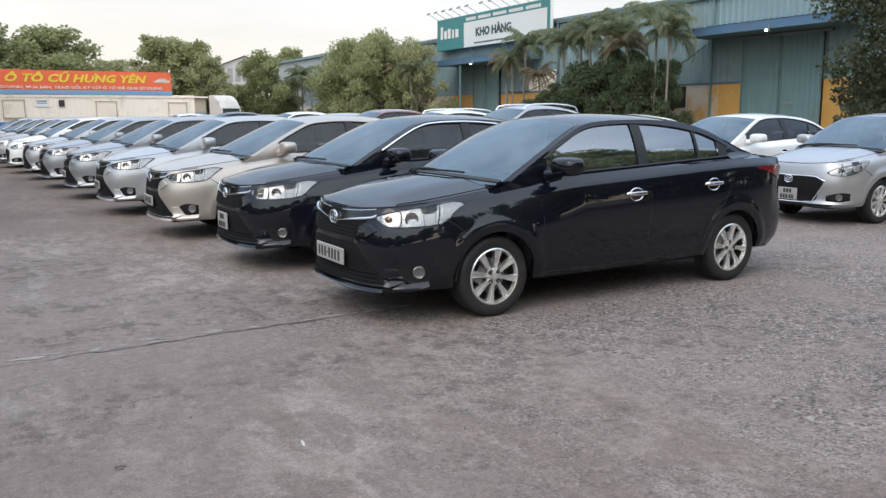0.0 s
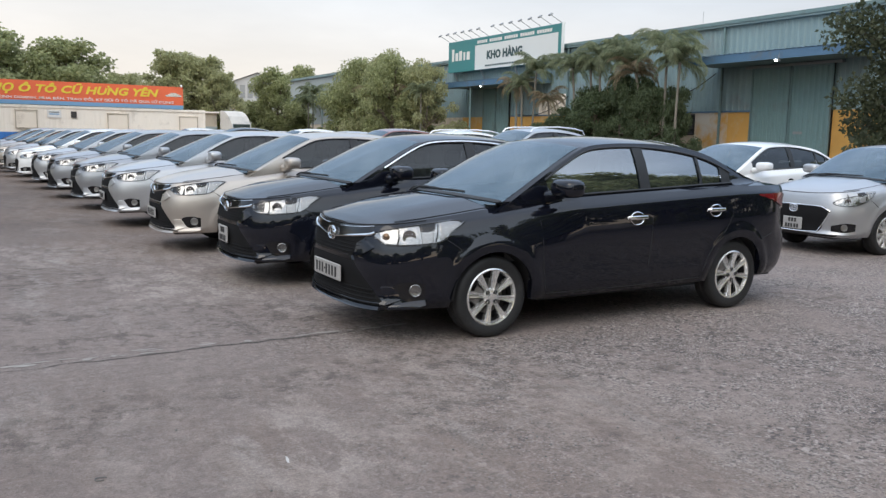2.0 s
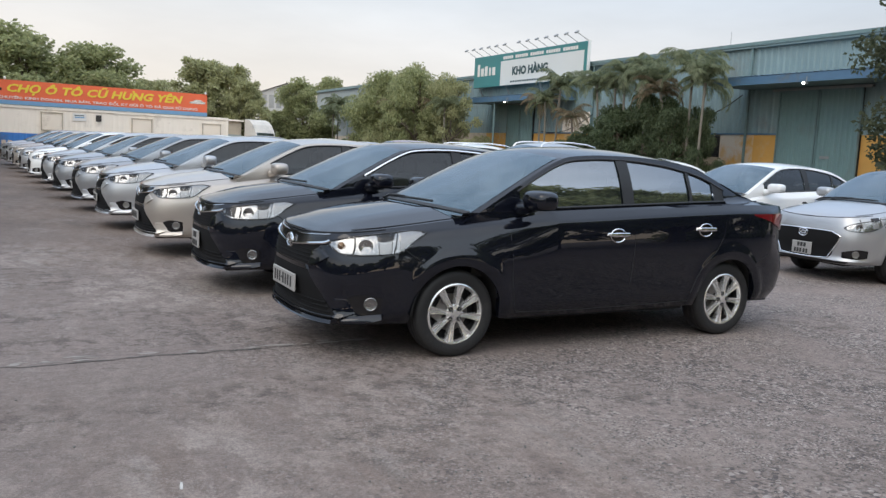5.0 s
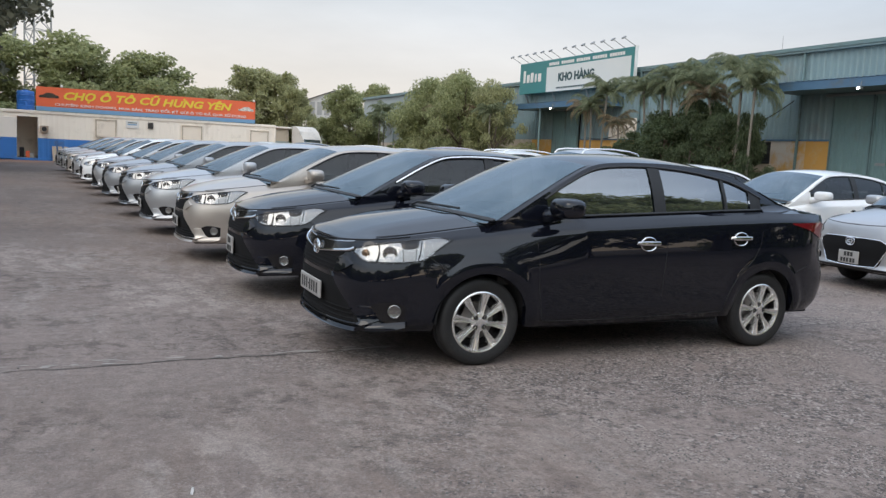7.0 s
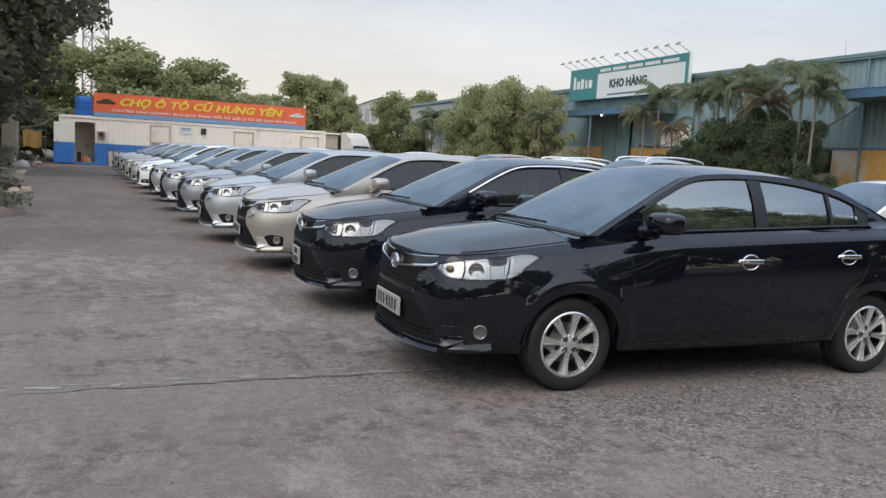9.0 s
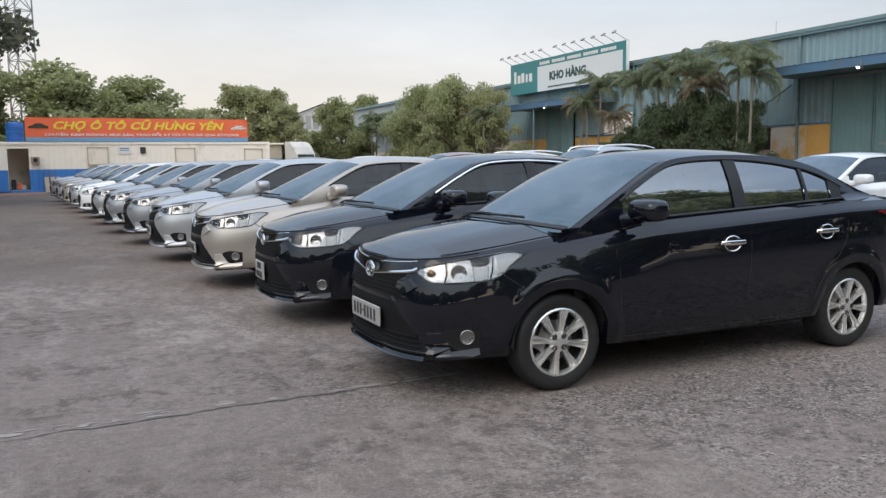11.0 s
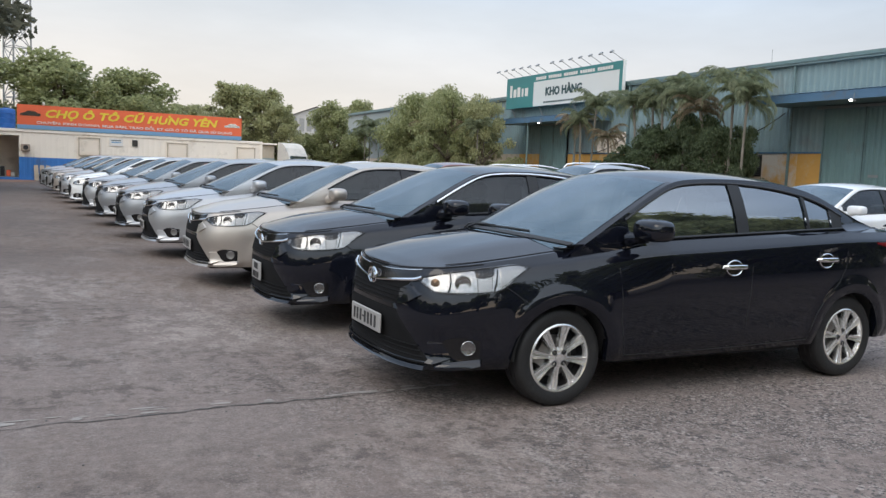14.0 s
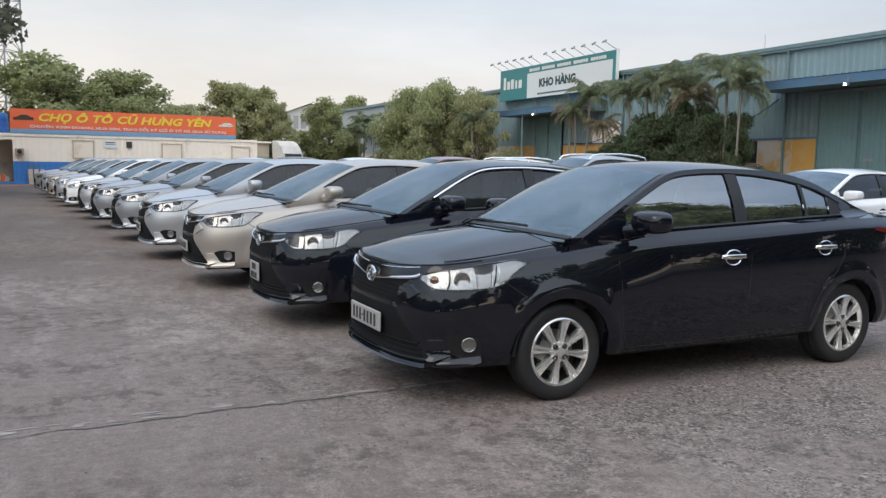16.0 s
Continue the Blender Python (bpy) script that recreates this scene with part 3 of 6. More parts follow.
def warehouse():
    w = thing("warehouse", "long blue-grey metal warehouse with orange base and blue canopies", "warehouse", kind="structure")
    for y0, y1 in ((5, 12.6), (12.6, 19.0), (23.5, 25.45), (25.45, 45.2), (48.8, 66)):
        ribbed((WALL_X, y1), (WALL_X, y0), 3.08, 7.45, MAT["sheet"], w)
    for y0, y1 in ((19.0, 23.5), (45.2, 48.8)):
        ribbed((WALL_X, y1), (WALL_X, y0), 5.2, 7.45, MAT["sheet"], w)
    for y0, y1, m in ((5, 16.4, "pale_wall"), (16.4, 18.95, "orange"), (23.5, 25.0, "orange"), (25.0, 27.25, "orange_peel"), (27.25, 38.0, "pale_wall"), (38.0, 45.2, "orange"),
                      (48.8, 52.0, "orange"), (52.0, 66, "pale_wall")):
        part("base_wall", Shape().box((WALL_X + .0, y0, 0), (WALL_X + .35, y1, 3.08)), MAT[m], w)
    part("base_ledge", Shape().box((WALL_X - .05, 23.5, 3.06), (WALL_X + .0, 45.2, 3.14)), MAT["trim_blue"], w)
    part("dark_inside", Shape().box((WALL_X + .1, 18.9, 0), (WALL_X + .3, 23.6, 5.3)), MAT["dark_hole"], w)
    part("dark_inside", Shape().box((WALL_X + .1, 45.1, 0), (WALL_X + .3, 48.9, 5.3)), MAT["dark_hole"], w)
    part("eave_trim", Shape().box((WALL_X - .24, 5, 7.45), (WALL_X + .4, 66, 7.56)), MAT["sheet"], w)
    part("eave_gutter", Shape().box((WALL_X - .30, 5, 7.56), (WALL_X + .4, 66, 7.74)), MAT["sheet_dark"], w)
    roof = Shape().grid([[(WALL_X - .3, 5, 7.74), (WALL_X - .3, 66, 7.74)], [(WALL_X + 14, 5, 9.2), (WALL_X + 14, 66, 9.2)], [(WALL_X + 28, 5, 7.7), (WALL_X + 28, 66, 7.7)]])
    part("roof", roof, MAT["sheet"], w)
    for y in (25.45, 38.4, 12.6):
        part("downpipe", Shape().tube([(WALL_X - .14, y, 7.5), (WALL_X - .14, y, .1)], .07, 8), MAT["sheet_dark"], w)
    canopy(16.9, 25.75, 5.30, w)
    canopy(40.2, 51.3, 5.22, w)
    for y in (41.0, 47.0):
        part("canopy_post", Shape().tube([(28.6, y, 0), (28.6, y, 5.25)], .07, 8), MAT["sheet_dark"], w)
    sliding_door(18.95, 23.5, w)
    sliding_door(45.2, 48.8, w)
    louvre(27.25, 28.6, 1.86, 3.0, w)
    louvre(37.0, 38.8, 1.9, 2.95, w)
    part("white_panel", Shape().box((WALL_X - .08, 38.5, 3.15), (WALL_X - .045, 41.6, 4.5)), MAT["white_sheet"], w)
    lamp(w, (28.2, 19.97, 5.2))
    lamp(w, (28.2, 44.8, 5.12))
    for y0, y1, z0, z1 in ((25.8, 30.3, 5.1, 4.1), (38.2, 44.0, 4.3, 3.2)):
        pts = [(WALL_X - .2, y0 + (y1 - y0) * k / 10, z0 + (z1 - z0) * k / 10 - .5 * math.sin(math.pi * k / 10)) for k in range(11)]
        part("cable", Shape().tube(pts, .03, 5), MAT["plastic"], w)
    part("sign_plate", Shape().box((WALL_X - .215, 20.35, 1.95), (WALL_X - .19, 20.85, 2.08)), MAT["steel"], w)
    part("aerial", Shape().tube([(WALL_X + .2, 27.3, 7.7), (WALL_X + .2, 27.3, 8.5)], .012, 5), MAT["steel"], w)
    return w


MAT["lit"] = bpy.data.materials.new("lit_lamp_glass")
MAT["lit"].use_nodes = True
MAT["lit"].node_tree.nodes["Principled BSDF"].inputs["Emission Color"].default_value = (1.0, 0.97, 0.9, 1)
MAT["lit"].node_tree.nodes["Principled BSDF"].inputs["Emission Strength"].default_value = 14.0
MAT["sheet_door"] = surf("weathered_door_sheeting", (0.165, 0.265, 0.265), 0.5, 0.1, 0.12, 0.7, stain=(0.15, 0.20, 0.19), stain_amount=0.4, stain_scale=0.5)
WAREHOUSE = warehouse()


def far_warehouse():
    w = thing("far_warehouse", "lower pale blue-grey warehouse behind trees", "warehouse", kind="structure")
    ribbed((WALL_X - .6, 92.4), (WALL_X - .6, 68), 2.6, 7.8, MAT["sheet_pale"], w)
    part("base_wall", Shape().box((WALL_X - .6, 68, 0), (WALL_X + 20, 92.4, 2.6)), MAT["pale_wall"], w)
    ribbed((WALL_X + 20, 92.5), (WALL_X - .6, 92.5), 2.6, 7.8, MAT["sheet_pale"], w)
    part("eave_trim", Shape().box((WALL_X - .9, 68, 7.8), (WALL_X + .4, 92.7, 8.05)), MAT["sheet_dark"], w)
    part("roof", Shape().grid([[(WALL_X - .9, 68, 8.06), (WALL_X - .9, 92.7, 8.06)], [(WALL_X + 20, 68, 9.4), (WALL_X + 20, 92.7, 9.4)]]), MAT["sheet_pale"], w)
    part("canopy", Shape().box((WALL_X - 3.4, 74, 5.2), (WALL_X - .6, 84, 5.5)), MAT["trim_blue"], w)
    part("canopy_post", Shape().tube([(WALL_X - 3.2, 75, 0), (WALL_X - 3.2, 75, 5.2)], .07, 6), MAT["sheet_dark"], w)


far_warehouse()


MAT["yellow_sign"] = surf("faded_yellow_sign", (0.46, 0.39, 0.22), 0.7)


def far_building():
    b = thing("far_hall", "pale grey distant industrial hall with a low gable", "building", Matrix.Translation((41.4, 138, 0)) @ pose(0, 0, 0, 0, 0, -18), kind="structure")
    part("wall", Shape().box((-6.2, 0, 0), (2.6, 24, 10.2)), MAT["far_wall"], b)
    part("gable", Shape().poly([(-6.2, -.02, 10.2), (2.6, -.02, 10.2), (-1.2, -.02, 12.0)]), MAT["far_wall"], b)
    part("roof", Shape().grid([[(-6.6, -.5, 10.1), (-6.6, 24, 10.1)], [(-1.2, -.5, 12.15), (-1.2, 24, 12.15)], [(3.0, -.5, 10.1), (3.0, 24, 10.1)]]), MAT["concrete"], b)
    for i in range(6):
        part("window", Shape().box((-5.6 + i * 1.3, -.06, 7.6), (-4.7 + i * 1.3, .0, 9.9)), MAT["steel"], b)
    for i in range(6):
        part("sign_bar", Shape().box((-5.9 + i * 1.1, -.15, 5.6), (-5.2 + i * 1.1, -.08, 6.9)), MAT["yellow_sign"], b)


far_building()


def billboard():
    """A long roof billboard with a row of arm lamps over it; it faces -x."""
    b = thing("billboard", "teal and white warehouse billboard with arm lamps on top", "billboard")
    X = 30.3
    y0, y1, z0, z1 = 38.5, 53.3, 6.62, 9.04
    part("panel", Shape().box((X, y0, z0), (X + .18, y1, z1), None, .02), MAT["teal"], b)
    part("white_field", Shape().box((X - .02, y0 + .35, z0 + .02), (X + .01, 49.2, 8.48)), MAT["board_white"], b)
    part("side_edge", Shape().box((X - .02, y0 - .06, z0 - .05), (X + .2, y0, z1 + .05)), MAT["board_white"], b)
    me = lettering("KHO HÀNG", 1.0, MAT["ink"], bold=.04)
    w = max(v.co.x for v in me.vertices) - min(v.co.x for v in me.vertices)
    k = 4.6 / w
    words(me, b, "dark teal capitals", Matrix.Translation((X - .035, 45.2, 7.62)) @ pose(0, 0, 0, 0, 0, -90) @ Matrix.Diagonal((k, 1, .82, 1)))
    n = 34
    for i in range(n):
        if i % 7 == 5:
            continue
        y = 48.8 - i * .285
        part("writing_bar", Shape().box((X - .02, y - .12, 8.60), (X + .005, y + .10, 8.82)), MAT["letter_white"], b)
    for i in range(14):
        y = 47.6 - i * .32
        part("writing_bar", Shape().box((X - .03, y - .13, 6.82), (X - .015, y + .12, 6.94)), MAT["ink"], b)
    for i, (w, h) in enumerate(((.34, .95), (.42, .62), (.42, .75), (.26, .62), (.44, .62))):
        y = 52.55 - i * .58
        part("logo_bar", Shape().box((X - .02, y - w / 2, 7.5), (X + .005, y + w / 2, 7.5 + h), None, .006), MAT["letter_white"], b)
    for i in range(13):
        y = y1 - .2 - i * (y1 - y0 - 1.0) / 12 - (.8 if i > 5 else 0)
        arm = part("lamp_arm", Shape().tube([(X, y, z1), (X - .75, y + .3, z1 + .50)], .025, 5), MAT["steel"], b)
        part("lamp_head", Shape().box((-.13, -.12, -.05), (.13, .12, .05), Matrix.Translation((X - .75, y + .3, z1 + .50)) @ pose(0, 0, 0, 0, -35, 0), .02), MAT["steel"], arm)
    for y in (39.5, 44, 48.5, 52.5):
        part("prop", Shape().tube([(X + .1, y, z0), (X + .5, y, 5.9)], .05, 5), MAT["steel"], b)
    part("stay", Shape().tube([(X + .2, y0 + .5, z0), (X + .5, y0 - .6, 5.9)], .04, 5), MAT["steel"], b)
    return b


billboard()


def container():
    c = thing("container_office", "white and blue shipping container used as an office", "container", Matrix.Translation((0, 46.1, 0)))
    def ribs(x0, x1, z0, z1, mat, name):
        part(name, corrugated((x0, 0), (x1, 0), z0, z1, .28, .009, -1), MAT[mat], c)
    ribs(-4.42, 8.9, 1.26, 2.62, "white_sheet", "front_sheet")
    ribs(-4.42, 8.9, .12, 1.26, "blue_paint", "lower_sheet")
    part("sheet", Shape().box((-6.25, 0, .12), (-5.45, .04, 2.62)), MAT["white_sheet"], c)
    part("header", Shape().box((-5.45, -.01, 2.42), (-4.42, .05, 2.62)), MAT["white_sheet"], c)
    part("roof_rail", Shape().box((-6.28, -.06, 2.62), (8.94, 2.44, 2.78), None, .02), MAT["white_sheet"], c)
    part("sill_rail", Shape().box((-6.28, -.05, 0), (8.94, 2.44, .13)), MAT["blue_paint"], c)
    part("back_wall", Shape().box((-6.25, 2.38, .12), (8.9, 2.42, 2.62)), MAT["white_sheet"], c)
    for x in (-6.28, 8.80):
        part("end_wall", Shape().box((x, -.05, .1), (x + .13, 2.44, 2.7)), MAT["white_sheet"], c)
    part("inner_floor", Shape().box((-6.2, .05, .13), (8.8, 2.38, .16)), MAT["concrete"], c)
    part("inner_wall", Shape().box((-3.6, .05, .13), (-3.56, 2.38, 2.6)), MAT["pale_wall"], c)
    swing = Matrix.Translation((-5.47, -.08, 0)) @ pose(0, 0, 0, 0, 0, 24)
    door = part("door_leaf", Shape().box((-1.13, -.025, 1.24), (0, .025, 2.34), swing, .008), MAT["white_sheet"], c, "open white and blue steel door")
    part("door_base", Shape().box((-1.13, -.027, .08), (0, .027, 1.24), swing, .008), MAT["blue_paint"], door)
    part("door_handle", Shape().tube([swing @ Vector((-1.0, -.07, 1.0)), swing @ Vector((-1.0, -.07, 1.35))], .025, 6), MAT["steel"], door)
    for x0, x1, z0, z1 in ((-1.4, -.39, 1.50, 2.44), (3.36, 4.41, 1.46, 2.38), (7.41, 8.42, 1.46, 2.32)):
        f = part("window_shutter", Shape().box((x0, -.075, z0), (x1, -.03, z1), None, .01), MAT["white_sheet"], c, "pale louvred shutter in a raised frame")
        fr = Shape()
        fr.box((x0 - .05, -.10, z0), (x0, -.03, z1)).box((x1, -.10, z0), (x1 + .05, -.03, z1)).box((x0 - .07, -.12, z1), (x1 + .07, -.03, z1 + .06)).box((x0 - .05, -.10, z0 - .04), (x1 + .05, -.03, z0))
        part("window_frame", fr, MAT["pale_wall"], f)
        part("mullion", Shape().box(((x0 + x1) / 2 - .02, -.095, z0), ((x0 + x1) / 2 + .02, -.07, z1)), MAT["white_sheet"], f)
        for i in range(8):
            z = z0 + (z1 - z0) * (i + .5) / 8
            part("slat", Shape().box((x0 + .02, -.10, z - .015), (x1 - .02, -.06, z + .012)), MAT["white_sheet"], f)
    sg = part("notice", Shape().box((.17, -.06, 2.10), (.88, -.035, 2.52)), MAT["letter_white"], c, "white notice with a blue line")
    part("notice_bar", Shape().box((.27, -.066, 2.27), (.78, -.058, 2.33)), MAT["banner_blue"], sg)
    part("notice_bar", Shape().box((.27, -.066, 2.38), (.78, -.058, 2.43)), MAT["ink"], sg)
    part("vent", Shape().box((1.38, -.08, 2.12), (1.68, -.03, 2.48)), MAT["dark_hole"], c, "small dark square vent")
    ac = part("cooler_box", Shape().box((-4.30, -.34, 1.60), (-3.87, -.03, 1.96), None, .02), MAT["brick"], c, "small weathered outdoor cooler unit")
    part("fan_grille", Shape().lathe([(.13, -.345), (.10, -.350), (.001, -.345)], 16, Matrix.Translation((-4.08, 0, 1.78))), MAT["plastic"], ac)
    return c


CONTAINER = container()


def banner():
    b = thing("shop_banner", "orange-red banner with yellow capitals above a container", "banner", Matrix.Translation((0, 46.02, 0)))
    x0, x1 = -4.5, 7.62
    part("sheet", Shape().box((x0, 0, 3.03), (x1, .05, 4.12)), MAT["banner"], b)
    part("blue_strip", Shape().box((x0, -.01, 2.80), (x1, .05, 3.03)), MAT["banner_blue"], b)
    for x in np.linspace(x0 + .1, x1 - .1, 9):
        part("strut", Shape().tube([(x, .08, 2.78), (x, .08, 4.10)], .02, 5), MAT["steel"], b)
        part("brace", Shape().tube([(x, .08, 4.0), (x, 1.0, 2.78)], .02, 5), MAT["steel"], b)
    def line(text, width, height, x, z, mat, bold, shear=0.0):
        me = lettering(text, 1.0, MAT[mat], bold=bold, shear=shear)
        xs = [v.co.x for v in me.vertices]
        zs = [v.co.z for v in me.vertices]
        kx, kz = width / (max(xs) - min(xs)), height / (max(zs) - min(zs))
        words(me, b, {"yellow": "yellow slanted capitals", "letter_white": "white capitals"}[mat],
              Matrix.Translation((x - kx * (max(xs) + min(xs)) / 2, -.02, z - kz * (max(zs) + min(zs)) / 2)) @ Matrix.Diagonal((kx, 1, kz, 1)))
    line("CHỢ Ô TÔ CŨ HƯNG YÊN", 9.3, .70, 1.55, 3.70, "yellow", .035, .25)
    line("CHUYÊN: KINH DOANH, MUA BÁN, TRAO ĐỔI, KÝ GỬI Ô TÔ ĐÃ QUA SỬ DỤNG", 10.6, .26, 1.75, 3.20, "letter_white", .02)
    for cx, s, mk in ((-3.85, 1, "gloss_black"), (7.05, .9, "alloy")):
        prof = [(-.5, 0), (-.5, .14), (-.3, .2), (-.12, .34), (.2, .34), (.36, .2), (.5, .17), (.5, 0)]
        part("printed_car", Shape().poly([(cx + x * s, -.012, 3.52 + z * s * .8) for x, z in prof]), MAT[mk], b)
    part("bulb", Shape().blob((-3.2, -.1, 4.2), (.07, .07, .09)), MAT["letter_white"], b)
    part("bulb", Shape().blob((7.5, -.1, 4.17), (.07, .07, .09)), MAT["letter_white"], b)


banner()


def water_tank():
    s = Shape().lathe([(.001, 0), (.40, 0), (.42, .04), (.42, .25), (.44, .28), (.42, .31), (.42, .58), (.44, .61), (.42, .64), (.42, .88), (.44, .91), (.42, .94), (.42, 1.12), (.38, 1.19), (.16, 1.22), (.16, 1.26), (.001, 1.27)], 24,
                     pose(0, 0, 0, 90, 0, 0))
    t = tagged(part("water_tank", s, MAT["tank_blue"], None, smooth=30, m=Matrix.Translation((-5.05, 46.9, 2.78)) @ Matrix.Diagonal((1.08, 1.08, .90, 1))), "blue plastic water tank on the container roof", "water tank")


water_tank()


# ---- cars ----
# A car stands with its front axle at x = 0, its nose towards -x, its middle at y = 0 and its wheels on z = 0.
PLAN = [(-0.955, 0, .822, .25), (-0.95, .2, .826, .25), (-.925, .4, .836, .248), (-.86, .58, .848, .245), (-.74, .70, .858, .245), (-.55, .775, .878, .25),
        (-.30, .815, .908, .255), (0, .838, .945, .26), (.4, .848, .978, .26), (1.2, .85, 1.02, .26), (2.0, .85, 1.062, .27), (2.5, .845, 1.085, .28),
        (2.9, .825, 1.092, .28), (3.12, .79, 1.088, .275), (3.28, .73, 1.082, .275), (3.385, .62, 1.078, .275), (3.435, .40, 1.076, .275), (3.455, .2, 1.076, .275), (3.46, 0, 1.076, .275)]
SIDE_OFF = curve1([(0, -.055), (.1, -.02), (.25, -.008), (.42, 0), (.55, .006), (.68, .006), (.76, .002), (.86, -.005), (.915, -.012), (.935, -.020), (.97, -.046), (1, -.070)])
NOSE_OFF = curve1([(0, -.035), (.06, 0), (.14, -.02), (.3, -.016), (.46, 0), (.58, -.003), (.70, -.012), (.82, -.026), (.94, -.046), (1, -.066)])
TAIL_OFF = curve1([(0, -.09), (.1, -.03), (.3, 0), (.45, -.01), (.6, -.045), (.8, -.05), (.93, -.035), (1, -.05)])
HOOD_Z = curve1([(-.955, .800), (-.885, .830), (-.8, .872), (-.6, .936), (-.3, .994), (0, 1.037), (.15, 1.05)])
DECK_Z = curve1([(2.75, 1.115), (3.0, 1.122), (3.25, 1.115), (3.40, 1.10), (3.46, 1.076)])
RAIL_Z = curve1([(.06, .93), (.16, .990), (.3, 1.073), (.5, 1.185), (.75, 1.315), (.97, 1.405), (1.2, 1.435), (1.5, 1.443), (1.8, 1.437), (2.1, 1.408), (2.35, 1.350), (2.6, 1.249), (2.8, 1.170), (2.95, 1.128)])
BELT_Y = curve1([(.06, .735), (.16, .742), (.6, .748), (1.5, .752), (2.1, .742), (2.5, .712), (2.95, .655)])
ROOF_BOW = curve1([(.06, .27), (.16, .25), (.5, .18), (.97, .10), (1.5, 0), (2.15, -.10), (2.95, -.14)])
ROOF_CROWN = curve1([(.16, .05), (.97, .045), (1.5, .057), (2.15, .045), (2.95, .02)])
ARCHES = (0.0, 2.55)
ARCH_R, ARCH_Z = .340, .307


class Skin:
    """The outer surface of a car body, by the way s round its plan (from the nose) and the height z."""

    def __init__(self, columns=264):
        self.c = spline(PLAN, columns)
        xy = self.c[:, :2]
        self.s = np.r_[0, np.cumsum(np.linalg.norm(np.diff(xy, axis=0), axis=1))]
        d = np.gradient(xy, axis=0)
        d[0], d[-1] = (0, 1), (0, -1)
        n = np.stack([-d[:, 1], d[:, 0]], 1)
        self.n = n / np.linalg.norm(n, axis=1)[:, None]

    def column(self, s):
        g = [float(np.interp(s, self.s, self.c[:, k])) for k in range(4)]
        n = [float(np.interp(s, self.s, self.n[:, k])) for k in range(2)]
        return (*g, *n)

    def s_at_x(self, x):
        return float(np.interp(x, self.c[:, 0], self.s))

    def edge(self, x, y, z0):
        """The lower edge, lifted over the wheels."""
        for a in ARCHES:
            r = abs(x - a)
            if r < ARCH_R and y > .6:
                z0 = max(z0, ARCH_Z + math.sqrt(ARCH_R ** 2 - r * r))
        return z0

    def at(self, s, z, proud=0.0, flip=1):
        x, y, zt, zb, nx, ny = self.column(abs(s))
        side = flip if s >= 0 else -flip
        t = min(max((z - zb) / (zt - zb), 0), 1)
        w_nose = min(max((-.45 - x) / .35, 0), 1)
        w_tail = min(max((x - 3.05) / .3, 0), 1)
        off = SIDE_OFF(t) * (1 - w_nose - w_tail) + NOSE_OFF(t) * w_nose + TAIL_OFF(t) * w_tail
        off -= .55 * max(z - .57, 0) ** 2 * min(max((.8 - x) / .7, 0), 1) * min(max((x + .98) / .25, 0), 1)
        for a in ARCHES:
            if y > .6:
                rr = math.hypot(x - a, z - ARCH_Z)
                off += .013 * math.exp(-((rr - .405) / (.06 if rr < .405 else .035)) ** 2) * (1 if x > -.6 else 0)
        off += proud
        return Vector((x + nx * off, side * (y + ny * off), z))


SKIN = Skin()


def skin_patch(lower, upper, proud, nu=24, nv=6, mirror=True, both=False):
    """A piece lying on the body between two curves of (s, z), with its edges turned in."""
    lo, up = spline(lower, nu), spline(upper, nu)
    s = Shape()
    for flip in ((1, -1) if mirror else (1,)):
        rows = []
        for j in range(-1, nv + 2):
            v = min(max(j / nv, 0), 1)
            p = -0.004 if j in (-1, nv + 1) else proud[0] * (1 - v) + proud[1] * v if isinstance(proud, tuple) else proud
            row = []
            for i in range(nu):
                q = lo[i] * (1 - v) + up[i] * v
                row.append(SKIN.at(float(q[0]), float(q[1]), -0.004 if i in (0, nu - 1) else p, flip))
            rows.append(row)
        s.grid(rows)
    return s


def side_y(x, z):
    h = max(z - 1.0, 0)
    return BELT_Y(x) - .15 * h - .55 * h * h


def belt_z(x):
    return 1.0 + (x - .4) * .043 if x < 2.2 else 1.077 + (x - 2.2) * .03


def side_patch(x0, x1, low, top, proud=0.0, nx=18, nz=5, lip=True):
    s = Shape()
    for flip in (1, -1):
        rows = []
        for i in range(nx):
            x = x0 + (x1 - x0) * i / (nx - 1)
            a, b = low(x), max(top(x), low(x) + .001)
            row = []
            for k in range(nz):
                z = a + (b - a) * k / (nz - 1)
                row.append((x, flip * (side_y(x, z) + proud), z))
            rows.append(row)
        s.grid(rows)
    return s


def roof_point(x, u, proud=0.0):
    z = RAIL_Z(x)
    y = side_y(x, z) * u
    k = 1 - u * u
    return Vector((x - ROOF_BOW(x) * k, y, z + ROOF_CROWN(x) * k + proud))


def roof_patch(x0, x1, u0=-1.0, u1=1.0, proud=0.0, nx=16, nu=25):
    s = Shape()
    s.grid([[roof_point(x0 + (x1 - x0) * i / (nx - 1), u0 + (u1 - u0) * j / (nu - 1), proud) for j in range(nu)] for i in range(nx)])
    return s


def strip(points, r, sides=5):
    return Shape().tube(points, r, sides)


def submesh(shape, faces):
    out, where = Shape(), {}
    for f in faces:
        out.f.append(tuple(where.setdefault(i, len(where)) for i in f))
    out.v = [None] * len(where)
    for i, k in where.items():
        out.v[k] = shape.v[i]
    return out


